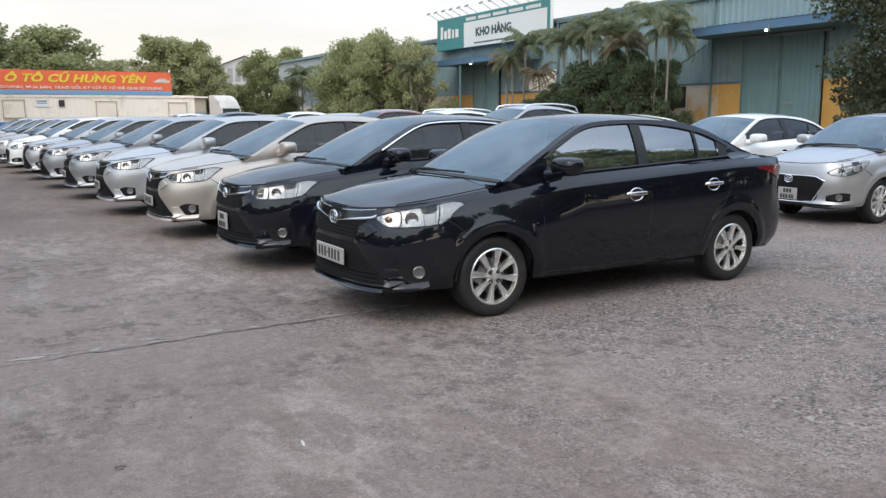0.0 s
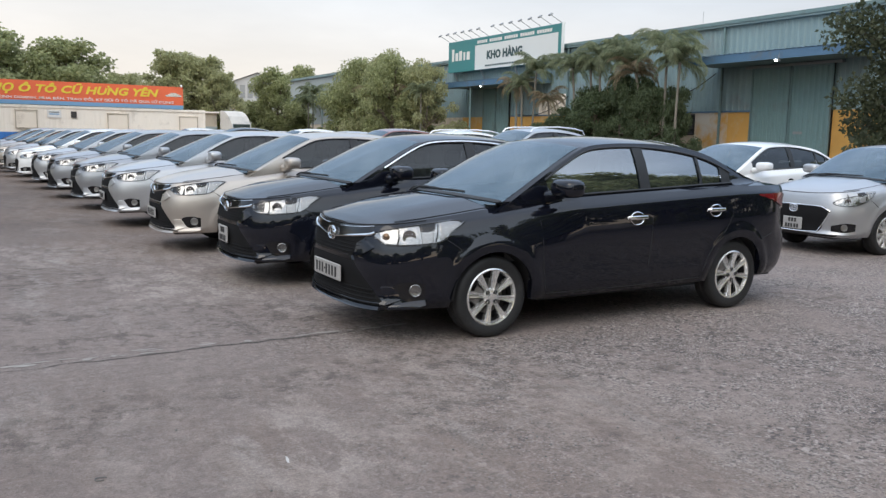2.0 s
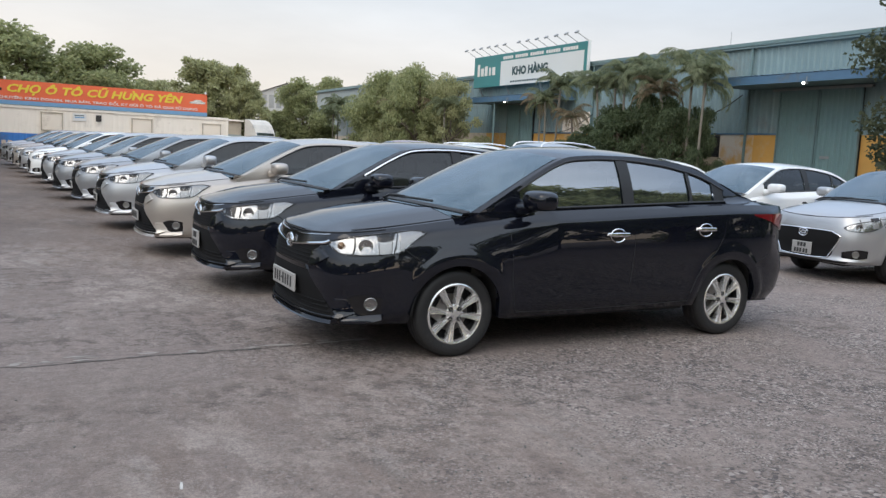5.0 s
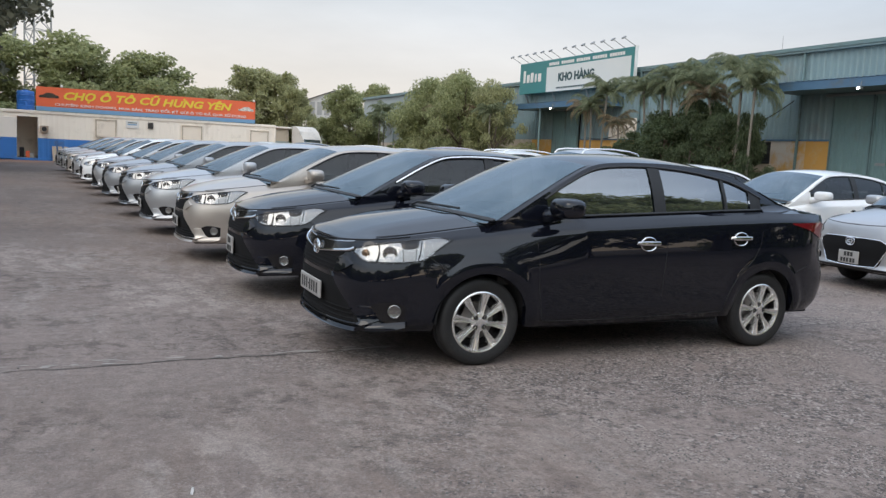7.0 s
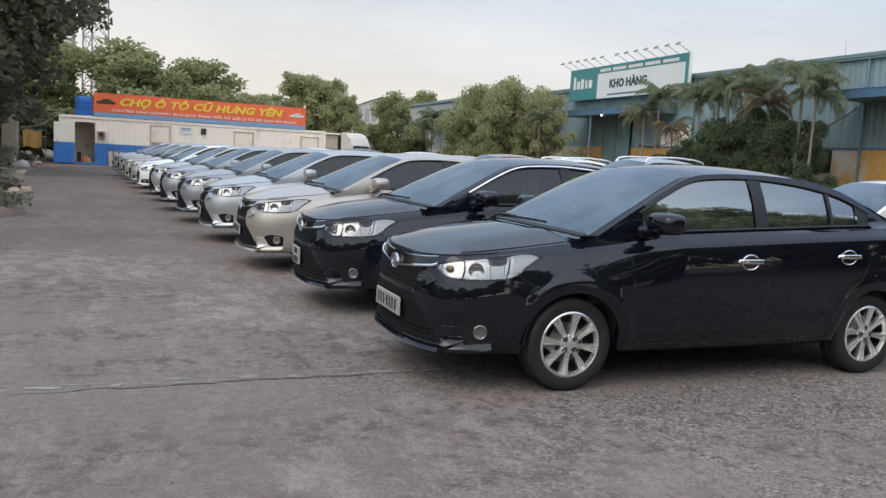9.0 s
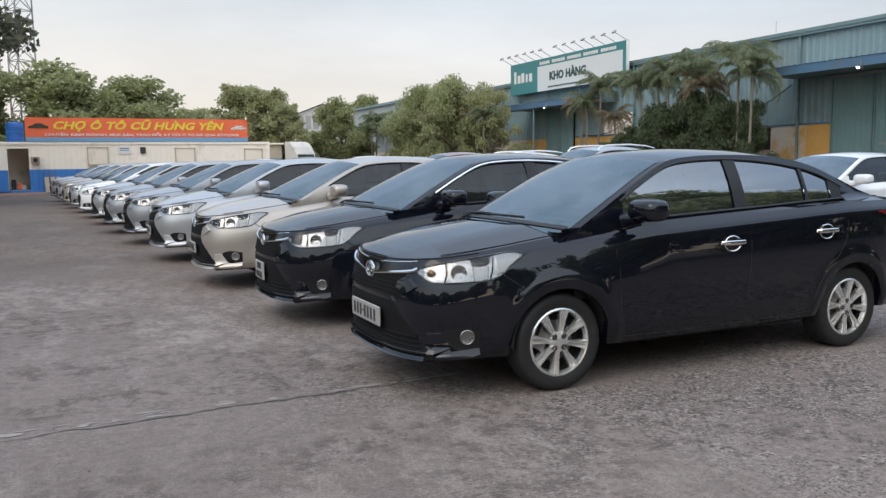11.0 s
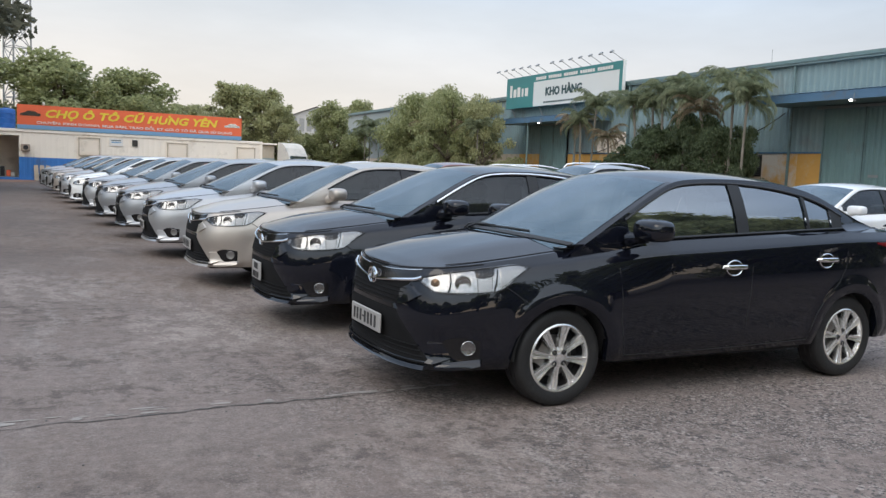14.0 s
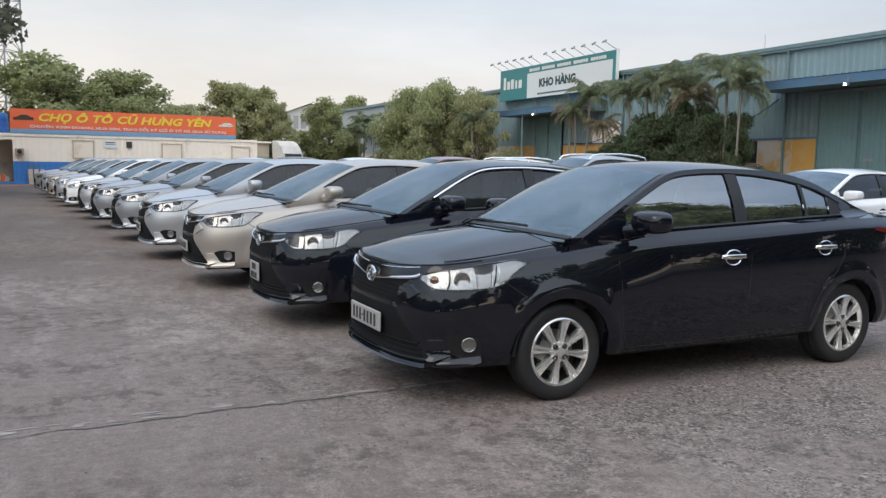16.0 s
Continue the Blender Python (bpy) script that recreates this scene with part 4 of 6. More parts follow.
def body_shell():
    s = Shape()
    levels = [0, .03, .07, .11, .15, .19, .23, .27, .31, .36, .42, .48, .54, .6, .66, .72, .78, .83, .88, .915, .935, .955, .98, 1.0]
    ss = SKIN.s
    ring = [-v for v in ss[:0:-1]] + list(ss)
    rows = []
    for t in levels:
        row = []
        for q in ring:
            x, y, zt, zb, *_ = SKIN.column(abs(q))
            zb = SKIN.edge(x, y, zb)
            row.append(SKIN.at(q, zb + (zt - zb) * t))
        rows.append(row)
    inner = []
    for q, p in zip(ring, rows[0]):
        x, y, zt, zb, nx, ny = SKIN.column(abs(q))
        inner.append((p.x - nx * .05, p.y - math.copysign(ny * .05, q), p.z + .015))
    s.grid([inner] + rows)
    panels = {"front_door": (.42, 1.50), "rear_door": (1.50, 2.20)}
    taken = {k: [] for k in panels}
    rest = []
    for f in s.f:
        c = sum((Vector(s.v[i]) for i in f), Vector()) / len(f)
        for k, (x0, x1) in panels.items():
            if x0 < c.x < x1 and abs(c.y) > .6 and c.z > .31:
                taken[k].append(f)
                break
        else:
            rest.append(f)
    doors = {k: submesh(s, v) for k, v in taken.items()}
    s.f = rest
    # ledge between the shoulder and the side glass
    for sgn in (1, -1):
        ledge = [(p, (p.x, math.copysign(side_y(p.x, 1.02), p.y), belt_z(p.x) + .012)) for p in rows[-1] if .05 < p.x < 2.97 and p.y * sgn > .4]
        s.grid([[a for a, _ in ledge], [b for _, b in ledge]])
    # bonnet, boot lid and the shelf between them, in lines across
    n = len(ring)
    half = n // 2
    for first, last in (((-.96), .22), (2.72, 3.5)):
        cross = []
        for k in range(half + 1):
            a, b = rows[-1][half - k], rows[-1][half + k]
            if first <= a.x <= last:
                zc = HOOD_Z(a.x) if a.x < 1 else DECK_Z(a.x)
                line = []
                for j in range(17):
                    u = -1 + j / 8
                    bulge = 1 - abs(u) ** 2.3
                    line.append((a.x, b.y * u, a.z + max(zc - a.z, 0) * bulge + .010 * math.exp(-((abs(u) - .62) / .13) ** 2) * min(max((a.x + .85) / .4, 0), 1) * (1 if a.x < 1 else 0)))
                cross.append(line)
        lid = Shape()
        lid.grid(cross)
        doors["bonnet" if first < 0 else "boot_lid"] = lid
    return submesh(s, s.f), doors


def window_low(x):
    return belt_z(x) + .025


def window_top(x):
    return RAIL_Z(x) - .030 - .022 * min(max((x - 1.5) / .6, 0), 1)


def wheel_meshes(style):
    tyre = Shape()
    tyre.lathe([(.198, -.075), (.214, -.088), (.262, -.095), (.288, -.091), (.300, -.078), (.306, -.05), (.300, -.047), (.300, -.038), (.307, -.035), (.307, -.006),
                (.301, -.003), (.301, .006), (.307, .009), (.307, .04), (.300, .043), (.306, .05), (.300, .078), (.288, .091), (.262, .095), (.214, .088), (.198, .075)], 48)
    rim = Shape()
    rim.lathe([(.222, -.088), (.213, -.093), (.205, -.090), (.200, -.078), (.195, -.062)], 48)
    count = 8 if style != "ten" else 10
    for k in range(count):
        m = pose(0, 0, 0, 0, 360 * k / count + 10, 0)
        for sgn in (-1, 1):
            prof = []
            for r, w, y in ((.045, .014, -.080), (.10, .019, -.077), (.16, .026, -.082), (.206, .033, -.087)):
                prof.append([m @ Vector((0, y + .012, r)), m @ Vector((sgn * w * .28, y + .010, r)), m @ Vector((sgn * w * .42, y - .005, r)), m @ Vector((sgn * w * .85, y - .007, r)),
                             m @ Vector((sgn * w, y, r)), m @ Vector((sgn * w * .95, y + .035, r))])
            rim.grid(prof)
    rim.lathe([(.068, -.055), (.068, -.076), (.06, -.080), (.030, -.082), (.027, -.090), (.001, -.091)], 24)
    nuts = Shape()
    nuts.lathe([(.017, .01), (.017, -.006), (.013, -.009), (.011, -.002), (.001, -.002)], 10)
    disc = Shape().lathe([(.13, .0), (.13, -.02), (.05, -.02), (.05, -.05), (.001, -.05)], 32)
    disc.box((-.10, -.045, .06), (.02, .03, .135), pose(0, 0, 0, 0, -60, 0))
    # near-black barrel and back disc paint in the shade between the spokes
    back = Shape().lathe([(.195, -.062), (.190, -.03), (.186, .0), (.001, .0)], 32)
    return {"tyre": tyre.mesh("tyre", [MAT["tyre"]], 40), "rim": rim.mesh("rim", [MAT["alloy"]], 40), "nut": nuts.mesh("wheel_nut", [MAT["plastic"]], 40),
            "disc": disc.mesh("brake_disc", [MAT["disc"]], 40), "back": back.mesh("wheel_back", [MAT["seam"]], 40)}


def lamp_lines(style):
    """The lower and upper edge of the headlight, as (s, z)."""
    lo = [(.53, .770), (.60, .746), (.68, .711), (.80, .707), (.95, .713), (1.06, .726), (1.13, .755), (1.20, .812), (1.29, .864)]
    up = [(.53, .779), (.60, .797), (.68, .815), (.80, .834), (.95, .853), (1.06, .866), (1.13, .874), (1.20, .880), (1.29, .870)]
    if style == "hatch":
        lo = [(.56, .70), (.62, .675), (.72, .665), (.85, .672), (1.0, .71), (1.12, .77), (1.22, .84)]
        up = [(.56, .71), (.62, .745), (.72, .775), (.85, .80), (1.0, .825), (1.12, .845), (1.22, .85)]
    return lo, up


PAIRED = {"front_door", "rear_door", "window_trim", "window_moulding", "headlight", "lamp_mask", "lamp_facet", "lamp_shade", "lamp_tip", "lamp_bezel", "handle_cup", "handle_ring", "door_mirror", "bumper_blade", "bumper_ledge", "bumper_facet", "wiper"}
SINGLE = {"reflector", "front_side_window", "rear_side_window", "quarter_window", "lamp_lens", "turn_signal", "fog_light", "fog_recess", "door_handle", "mirror_glass", "tail_light", "tail_lens",
          "grille_bar", "grille_chrome_bar", "panel_seam", "seat", "headrest", "plate_mark", "wheel_arch_liner"}


def by_side(shape):
    """The left and the right half of a shape, as two."""
    left = [f for f in shape.f if sum(shape.v[i][1] for i in f) < 0]
    right = [f for f in shape.f if sum(shape.v[i][1] for i in f) >= 0]
    return [submesh(shape, half) for half in (left, right) if half]


def islands(shape):
    """Each connected piece of a shape by itself."""
    root = list(range(len(shape.v)))
    def find(i):
        while root[i] != i:
            root[i] = root[root[i]]
            i = root[i]
        return i
    for f in shape.f:
        for i in f[1:]:
            root[find(i)] = find(f[0])
    groups = {}
    for f in shape.f:
        groups.setdefault(find(f[0]), []).append(f)
    return [submesh(shape, g) for g in groups.values()]


def car_parts(style):
    """Parts of a car: (name, mesh, material key or '' where the paint goes, parent part, label)."""
    out = []

    def add(name, shape, mat, parent="", label="", smooth=35):
        pieces = islands(shape) if name in SINGLE else by_side(shape) if name in PAIRED else [shape]
        for piece in pieces:
            out.append((name, piece.mesh(name, [MAT[mat]] if mat != "paint" else [MAT["paint_silver"]], smooth), mat, parent, label))

    shell, panels = body_shell()
    add("body", shell, "paint", smooth=28)
    for pname, panel in panels.items():
        add(pname, panel, "paint", smooth=28)
    # glasshouse
    add("roof", roof_patch(.93, 2.20), "paint")
    add("windscreen", roof_patch(.07, .935, -.945, .945, .004), "screen", label="windscreen with blue sky sheen in its tint")
    add("rear_window", roof_patch(2.195, 2.86, -.90, .90, .002), "glass")
    pillars = Shape()
    pillars.grid([[roof_point(.06 + .9 * i / 15, u) for u in (-1, -.97, -.935)] for i in range(16)])
    pillars.grid([[roof_point(.06 + .9 * i / 15, u) for u in (.935, .97, 1)] for i in range(16)])
    pillars.grid([[roof_point(2.18 + .77 * i / 15, u) for u in (-1, -.95, -.89)] for i in range(16)])
    pillars.grid([[roof_point(2.18 + .77 * i / 15, u) for u in (.89, .95, 1)] for i in range(16)])
    pillars.grid([[roof_point(x, -1 + j / 12) for j in range(25)] for x in (2.85, 2.9, 2.95)])
    for part_shape in (side_patch(.16, 2.95, window_top, RAIL_Z, 0, 60, 3), side_patch(.08, .52, lambda x: belt_z(x) - .10, RAIL_Z, 0, 14, 4),
                       side_patch(2.585, 2.95, lambda x: belt_z(x) - .05, RAIL_Z, 0, 12, 4), side_patch(.5, 2.6, lambda x: belt_z(x) - .07, window_low, 0, 40, 3)):
        base = len(pillars.v)
        pillars.v += part_shape.v
        pillars.f += [tuple(base + i for i in f) for f in part_shape.f]
    for flip in (1, -1):
        fillet = []
        for x in np.linspace(2.575, 3.02, 16):
            q = SKIN.s_at_x(float(x))
            low = SKIN.at(q, SKIN.column(q)[2], 0, flip)
            rx = min(float(x), 2.95)
            top = RAIL_Z(rx) + .002 if x <= 2.95 else DECK_Z(float(x))
            yt = flip * (side_y(rx, top) + .004)
            fillet.append([(float(x), yt + (low.y - yt) * (1 - k) ** 1.9, low.z - .002 + (top - low.z + .002) * k ** 1.7) for k in np.linspace(0, 1, 9)])
        pillars.grid(fillet)
    add("glasshouse_frame", pillars, "paint", smooth=30)
    side_glass = "film_glass" if style == "hero" else "glass"
    frames = side_patch(1.455, 1.565, window_low, window_top, .004, 4, 4)
    for sh in (side_patch(2.160, 2.192, window_low, window_top, .004, 3, 4), side_patch(2.45, 2.575, window_low, window_top, .003, 6, 4)):
        base = len(frames.v)
        frames.v += sh.v
        frames.f += [tuple(base + i for i in f) for f in sh.f]
    for flip in (1, -1):
        edge = [(x, flip * (side_y(x, window_low(x)) + .004), window_low(x)) for x in np.linspace(.50, 2.59, 36)]
        frames.tube(edge, .010, 5)
        top = [(x, flip * (side_y(x, window_top(x)) + .002), max(window_top(x), window_low(x))) for x in np.linspace(.50, 2.59, 40)]
        frames.tube(top, .009, 5)
    add("window_trim", frames, "plastic")
    add("front_side_window", side_patch(.51, 1.46, window_low, window_top, -.008, 26, 5), side_glass)
    add("rear_side_window", side_patch(1.56, 2.165, window_low, window_top, -.008, 16, 5), side_glass)
    add("quarter_window", side_patch(2.19, 2.455, window_low, window_top, -.008, 12, 5), side_glass)
    if style == "chrome":
        ch = Shape()
        for flip in (1, -1):
            ch.tube([(x, flip * (side_y(x, window_top(x)) + .008), max(window_top(x), window_low(x)) + .008) for x in np.linspace(.46, 2.60, 44)], .012, 6)
            ch.tube([(x, flip * (side_y(x, window_low(x)) + .008), window_low(x) - .006) for x in np.linspace(.46, .66, 6)], .014, 6)
        add("window_moulding", ch, "chrome")
    # cabin
    cab = Shape()
    cab.box((.15, -.72, .55), (2.9, .72, .80))
    cab.grid([[(.02 + .25 * i, y * (.92 + .03 * i), 1.0 - .05 * abs(i - .5)) for y in np.linspace(-.78, .78, 9)] for i in range(3)])
    cab.box((.50, -.70, .78), (.62, .70, .99))
    cab.box((2.45, -.64, .80), (2.85, .64, 1.06))
    add("cabin", cab, "cabin")
    seats, rests = Shape(), Shape()
    for y in (-.36, .36):
        seats.box((1.35, y - .24, .7), (1.50, y + .24, 1.14), pose(0, 0, 0, 0, 0, 0), .05)
        rests.box((1.42, y - .13, 1.13), (1.52, y + .13, 1.32), None, .04)
    seats.box((2.25, -.62, .7), (2.42, .62, 1.12), None, .05)
    for y in (-.38, .38):
        rests.box((2.32, y - .12, 1.10), (2.42, y + .12, 1.25), None, .04)
    add("seat", seats, "seat")
    add("headrest", rests, "seat")
    wheel = Shape()
    wheel.lathe([(.185, -.012), (.197, 0), (.185, .012), (.173, 0), (.185, -.012)], 24, Matrix.Translation((.68, -.36, .98)) @ pose(0, 0, 0, 0, 0, 90) @ pose(0, 0, 0, 22, 0, 0))
    add("steering_wheel", wheel, "plastic")
    under = Shape()
    under.box((-.80, -.55, .22), (3.35, .55, .62))
    under.box((.42, -.76, .24), (2.12, .76, .60))
    add("underbody", under, "seam")
    liner = Shape()
    for a in ARCHES:
        for flip in (1, -1):
            rows = []
            for k in range(17):
                q = math.pi * k / 16
                c, n = math.cos(q), math.sin(q)
                rows.append([(a - r * c, flip * y, ARCH_Z + r * n) for r, y in ((.01, .5), (ARCH_R, .5), (ARCH_R + .004, .65), (ARCH_R + .004, .822))])
            liner.grid(rows)
    add("wheel_arch_liner", liner, "seam")
    # seams
    seam = Shape()
    def side_line(pts, r=.0035):
        for flip in (1, -1):
            seam.tube([SKIN.at(SKIN.s_at_x(x), z, .0005, flip) for x, z in pts], r, 4)
    side_line([(.395, .96), (.40, .85), (.41, .70), (.42, .52), (.45, .36), (.47, .30)])
    side_line([(1.505, 1.03), (1.505, .85), (1.50, .7), (1.49, .5), (1.49, .30)])
    side_line([(2.45, 1.07), (2.46, .95), (2.44, .84), (2.37, .72), (2.25, .62), (2.17, .50), (2.13, .40), (2.11, .32)])
    side_line([(.47, .30), (.9, .295), (1.5, .30), (2.11, .315)])
    side_line([(-.27, .662), (-.32, .70), (-.40, .752)])
    side_line([(2.87, .62), (3.0, .66), (3.1, .84)])
    hood = []
    for q in np.linspace(.5, SKIN.s_at_x(.12), 30):
        p = SKIN.at(q, SKIN.column(q)[2])
        hood.append(p)
    for flip in (1, -1):
        seam.tube([(p.x, flip * p.y * .965, p.z + .0085) for p in hood[6:]], .0028, 4)
    seam.tube([SKIN.at(q, SKIN.column(abs(q))[2] - .005, .002) for q in np.linspace(-1.0, 1.0, 70)], .0042, 5)
    add("panel_seam", seam, "seam", smooth=None)
    # nose
    lo, up = lamp_lines(style)
    if style == "hatch":
        add("grille", skin_patch([(-.54, .585), (-.46, .44), (-.38, .315), (0, .30), (.38, .315), (.46, .44), (.54, .585)], [(-.54, .60), (-.48, .63), (-.42, .65), (0, .655), (.42, .65), (.48, .63), (.54, .60)], .006, 30, 5, False), "grille")
        rim = Shape()
        rim.tube([SKIN.at(q, z, .008) for q, z in ((-.54, .595), (-.42, .652), (0, .658), (.42, .652), (.54, .595), (.46, .44), (.38, .312), (.2, .30), (0, .297), (-.2, .30), (-.38, .312), (-.46, .44), (-.54, .595))], .008, 6)
        add("grille_surround", rim, "chrome")
        add("lower_intake", skin_patch([(-.66, .255), (0, .25), (.66, .255)], [(-.66, .282), (0, .286), (.66, .282)], .006, 24, 3, False), "plastic")
        add("fog_recess", skin_patch([(.55, .33), (.75, .32), (.92, .34)], [(.55, .40), (.75, .44), (.92, .43)], .005, 14, 4), "gloss_black")
    else:
        add("lower_grille", skin_patch([(-.715, .268), (-.3, .262), (0, .262), (.3, .262), (.715, .268)], [(-.38, .585), (-.2, .588), (0, .588), (.2, .588), (.38, .585)], .005, 36, 8, False), "grille")
        slats = Shape()
        for z in (.29, .32, .35, .38):
            w = .66 - (z - .268) * .75
            slats.tube([SKIN.at(q, z, .010) for q in np.linspace(-w, w, 26)], .006, 5)
        add("grille_bar", slats, "grille")
        add("bumper_bar", skin_patch([(-.41, .578), (-.2, .580), (0, .580), (.2, .580), (.41, .578)], [(-.38, .606), (-.2, .606), (0, .605), (.2, .606), (.38, .606)], .008, 30, 4, False), "gloss_black")
        add("upper_grille", skin_patch([(-.375, .612), (-.2, .612), (0, .612), (.2, .612), (.375, .612)], [(-.50, .758), (-.25, .738), (0, .722), (.25, .738), (.50, .758)], .004, 30, 5, False), "grille")
        mesh = Shape()
        for z in (.635, .66, .685, .71):
            w = .385 + (z - .612) * .75
            mesh.tube([SKIN.at(q, z, .008) for q in np.linspace(-w, w, 22)], .0028, 4)
        add("grille_bar", mesh, "grille")
        add("grille_panel", skin_patch([(-.545, .784), (-.25, .748), (0, .732), (.25, .748), (.545, .784)], [(-.56, .826), (-.25, .812), (0, .806), (.25, .812), (.56, .826)], .006, 30, 4, False), "gloss_black")
        bars = Shape()
        for sgn in (1, -1):
            bars.tube([SKIN.at(sgn * q, z, .014) for q, z in spline([(.065, .722), (.18, .733), (.30, .747), (.42, .760), (.53, .774), (.575, .790)], 22)], [.006 + .004 * min(1, k / 14) for k in range(22)], 6)
            bars.tube([SKIN.at(sgn * q, z, .010) for q, z in spline([(.10, .800), (.25, .806), (.42, .818), (.55, .830)], 16)], .003, 5)
        add("grille_chrome_bar", bars, "chrome")
        add("fog_recess", skin_patch([(.735, .405), (.80, .335), (.86, .313), (.985, .326)], [(.735, .420), (.80, .446), (.88, .450), (.985, .432)], .004, 18, 5), "gloss_black")
        add("bumper_blade", skin_patch([(.650, .418), (.672, .345), (.698, .282)], [(.735, .420), (.775, .372), (.806, .318)], (.030, .004), 14, 4), "paint")
        add("bumper_ledge", skin_patch([(.690, .254), (.84, .262), (.99, .294)], [(.700, .290), (.85, .312), (.99, .326)], (.040, .006), 18, 4), "paint")
        add("bumper_facet", skin_patch([(.378, .612), (.47, .627), (.598, .690)], [(.392, .698), (.44, .722), (.487, .739)], (.012, .005), 12, 4), "paint")
        add("front_lip", skin_patch([(-.68, .248), (-.3, .244), (0, .244), (.3, .244), (.68, .248)], [(-.68, .272), (-.3, .268), (0, .268), (.3, .268), (.68, .272)], (.052, .010), 34, 4, False), "paint")
    add("headlight", skin_patch(lo, up, .004, 30, 5), "lamp_bowl", label="clear swept-back headlight")
    # a shallow bowl for the bulb, a smaller one beside it, dark walls between them and a frosted tip
    cups = ((.855, .770, .046),) if style != "hatch" else ((.76, .725, .044),)
    bowls = Shape()
    for flip in (1, -1):
        for q, z, r in cups:
            p, a = SKIN.at(q, z, .003, flip), SKIN.at(q, z, .05, flip)
            rot = Vector((0, -1, 0)).rotation_difference((a - p).normalized()).to_matrix().to_4x4()
            bowls.lathe([(r * 1.06, .0), (r * 1.04, -.012), (r * .98, -.013), (r * .75, -.007), (r * .4, -.003), (.001, -.002)], 20, Matrix.Translation(p) @ rot)
    add("reflector", bowls, "lamp_bowl", "headlight")
    add("lamp_facet", skin_patch([(.935, .722), (.985, .725), (1.04, .735)], [(.93, .800), (.99, .792), (1.05, .815)], .012, 8, 4), "lamp_frost", "headlight")
    add("lamp_shade", skin_patch([(.925, .808), (.99, .802), (1.06, .826)], [(.92, .840), (.99, .850), (1.07, .858)], .010, 8, 3), "gloss_black", "headlight")
    add("lamp_tip", skin_patch([(1.075, .748), (1.13, .776), (1.19, .820), (1.26, .856)], [(1.075, .858), (1.13, .867), (1.19, .873), (1.26, .868)], .010, 12, 4), "lamp_frost", "headlight")
    walls = Shape()
    for flip in (1, -1):
        walls.tube([SKIN.at(q, zl + .006, .010, flip) for q, zl in spline(lo, 30)], .0035, 5)
        walls.tube([SKIN.at(q, zl - .003, .010, flip) for q, zl in spline(up, 30)], .0040, 5)
        walls.tube([SKIN.at(.765 + .014 * math.cos((z - .770) * 26), z, .012, flip) for z in np.linspace(.714, .822, 8)], .0050, 5)
        walls.tube([SKIN.at(q, z, .012, flip) for q, z in ((1.045, .735), (1.06, .78), (1.075, .852))], .004, 5)
    add("lamp_bezel", walls, "gloss_black", "headlight")
    if style in ("chrome", "sedan"):
        dark = skin_patch([(.585, .758), (.65, .735), (.74, .722)], [(.585, .782), (.65, .797), (.74, .812)], .007, 8, 4)
        add("lamp_mask", dark, "gloss_black", "headlight")
    if style == "hero":
        amber = Shape()
        for flip in (1, -1):
            p, a = SKIN.at(.675, .762, .003, flip), SKIN.at(.675, .762, .05, flip)
            rot = Vector((0, -1, 0)).rotation_difference((a - p).normalized()).to_matrix().to_4x4()
            amber.lathe([(.027, .0), (.026, -.006), (.017, -.011), (.001, -.013)], 18, Matrix.Translation(p) @ rot)
        add("turn_signal", amber, "amber", "headlight", "amber turn signal bulb")
    add("lamp_lens", skin_patch(lo, up, .020, 30, 5), "lens", "headlight")
    fog = Shape()
    for flip in (1, -1):
        q, z = (.90, .391) if style != "hatch" else (.74, .38)
        p = SKIN.at(q, z, .0, flip)
        a = SKIN.at(q, z, .03, flip)
        d = (a - p).normalized()
        rot = Vector((0, -1, 0)).rotation_difference(d).to_matrix().to_4x4()
        fog.lathe([(.045, .0), (.045, -.012), (.041, -.015), (.035, -.012), (.001, -.014)], 20, Matrix.Translation(p) @ rot)
    add("fog_light", fog, "fog" if style in ("hero", "chrome") else "disc")
    badge = Shape()
    c = SKIN.at(0, .735 if style != "hatch" else .605, 0)
    for w, h, r in ((.070, .049, .0065), (.023, .043, .0048), (.051, .016, .0048)):
        badge.tube([(c.x - .014, w * math.cos(q), c.z + h * math.sin(q)) for q in np.linspace(0, 2 * math.pi, 25)], r, 6)
    add("badge", badge, "chrome")
    plate = Shape()
    pw, ph = ((.258, .062) if style != "chrome" and style != "hatch" else (.16, .082))
    pz = .462 if style != "hatch" else .40
    px = SKIN.at(0, pz, .022).x
    plate.box((px - .014, -pw, pz - ph), (px, pw, pz + ph), None, .006)
    add("number_plate", plate, "plate", label="white plate with dark marks")
    marks = Shape()
    if pw > .2:
        xs = [-.17, -.12, -.07, .0, .05, .10, .155]
        for y in xs:
            marks.box((px - .017, -y * 1.15 - .014, pz - .038), (px - .013, -y * 1.15 + .014, pz + .038))
        marks.box((px - .017, .025, pz - .006), (px - .013, .045, pz + .006))
    else:
        for y in (-.05, .0, .05):
            marks.box((px - .017, -y - .018, pz + .012), (px - .013, -y + .018, pz + .066))
        for y in (-.10, -.055, -.01, .045, .09):
            marks.box((px - .017, -y - .016, pz - .066), (px - .013, -y + .016, pz - .012))
    add("plate_mark", marks, "plate_ink", "number_plate")
    # sides and tail
    chrome_handles = style in ("hero", "chrome")
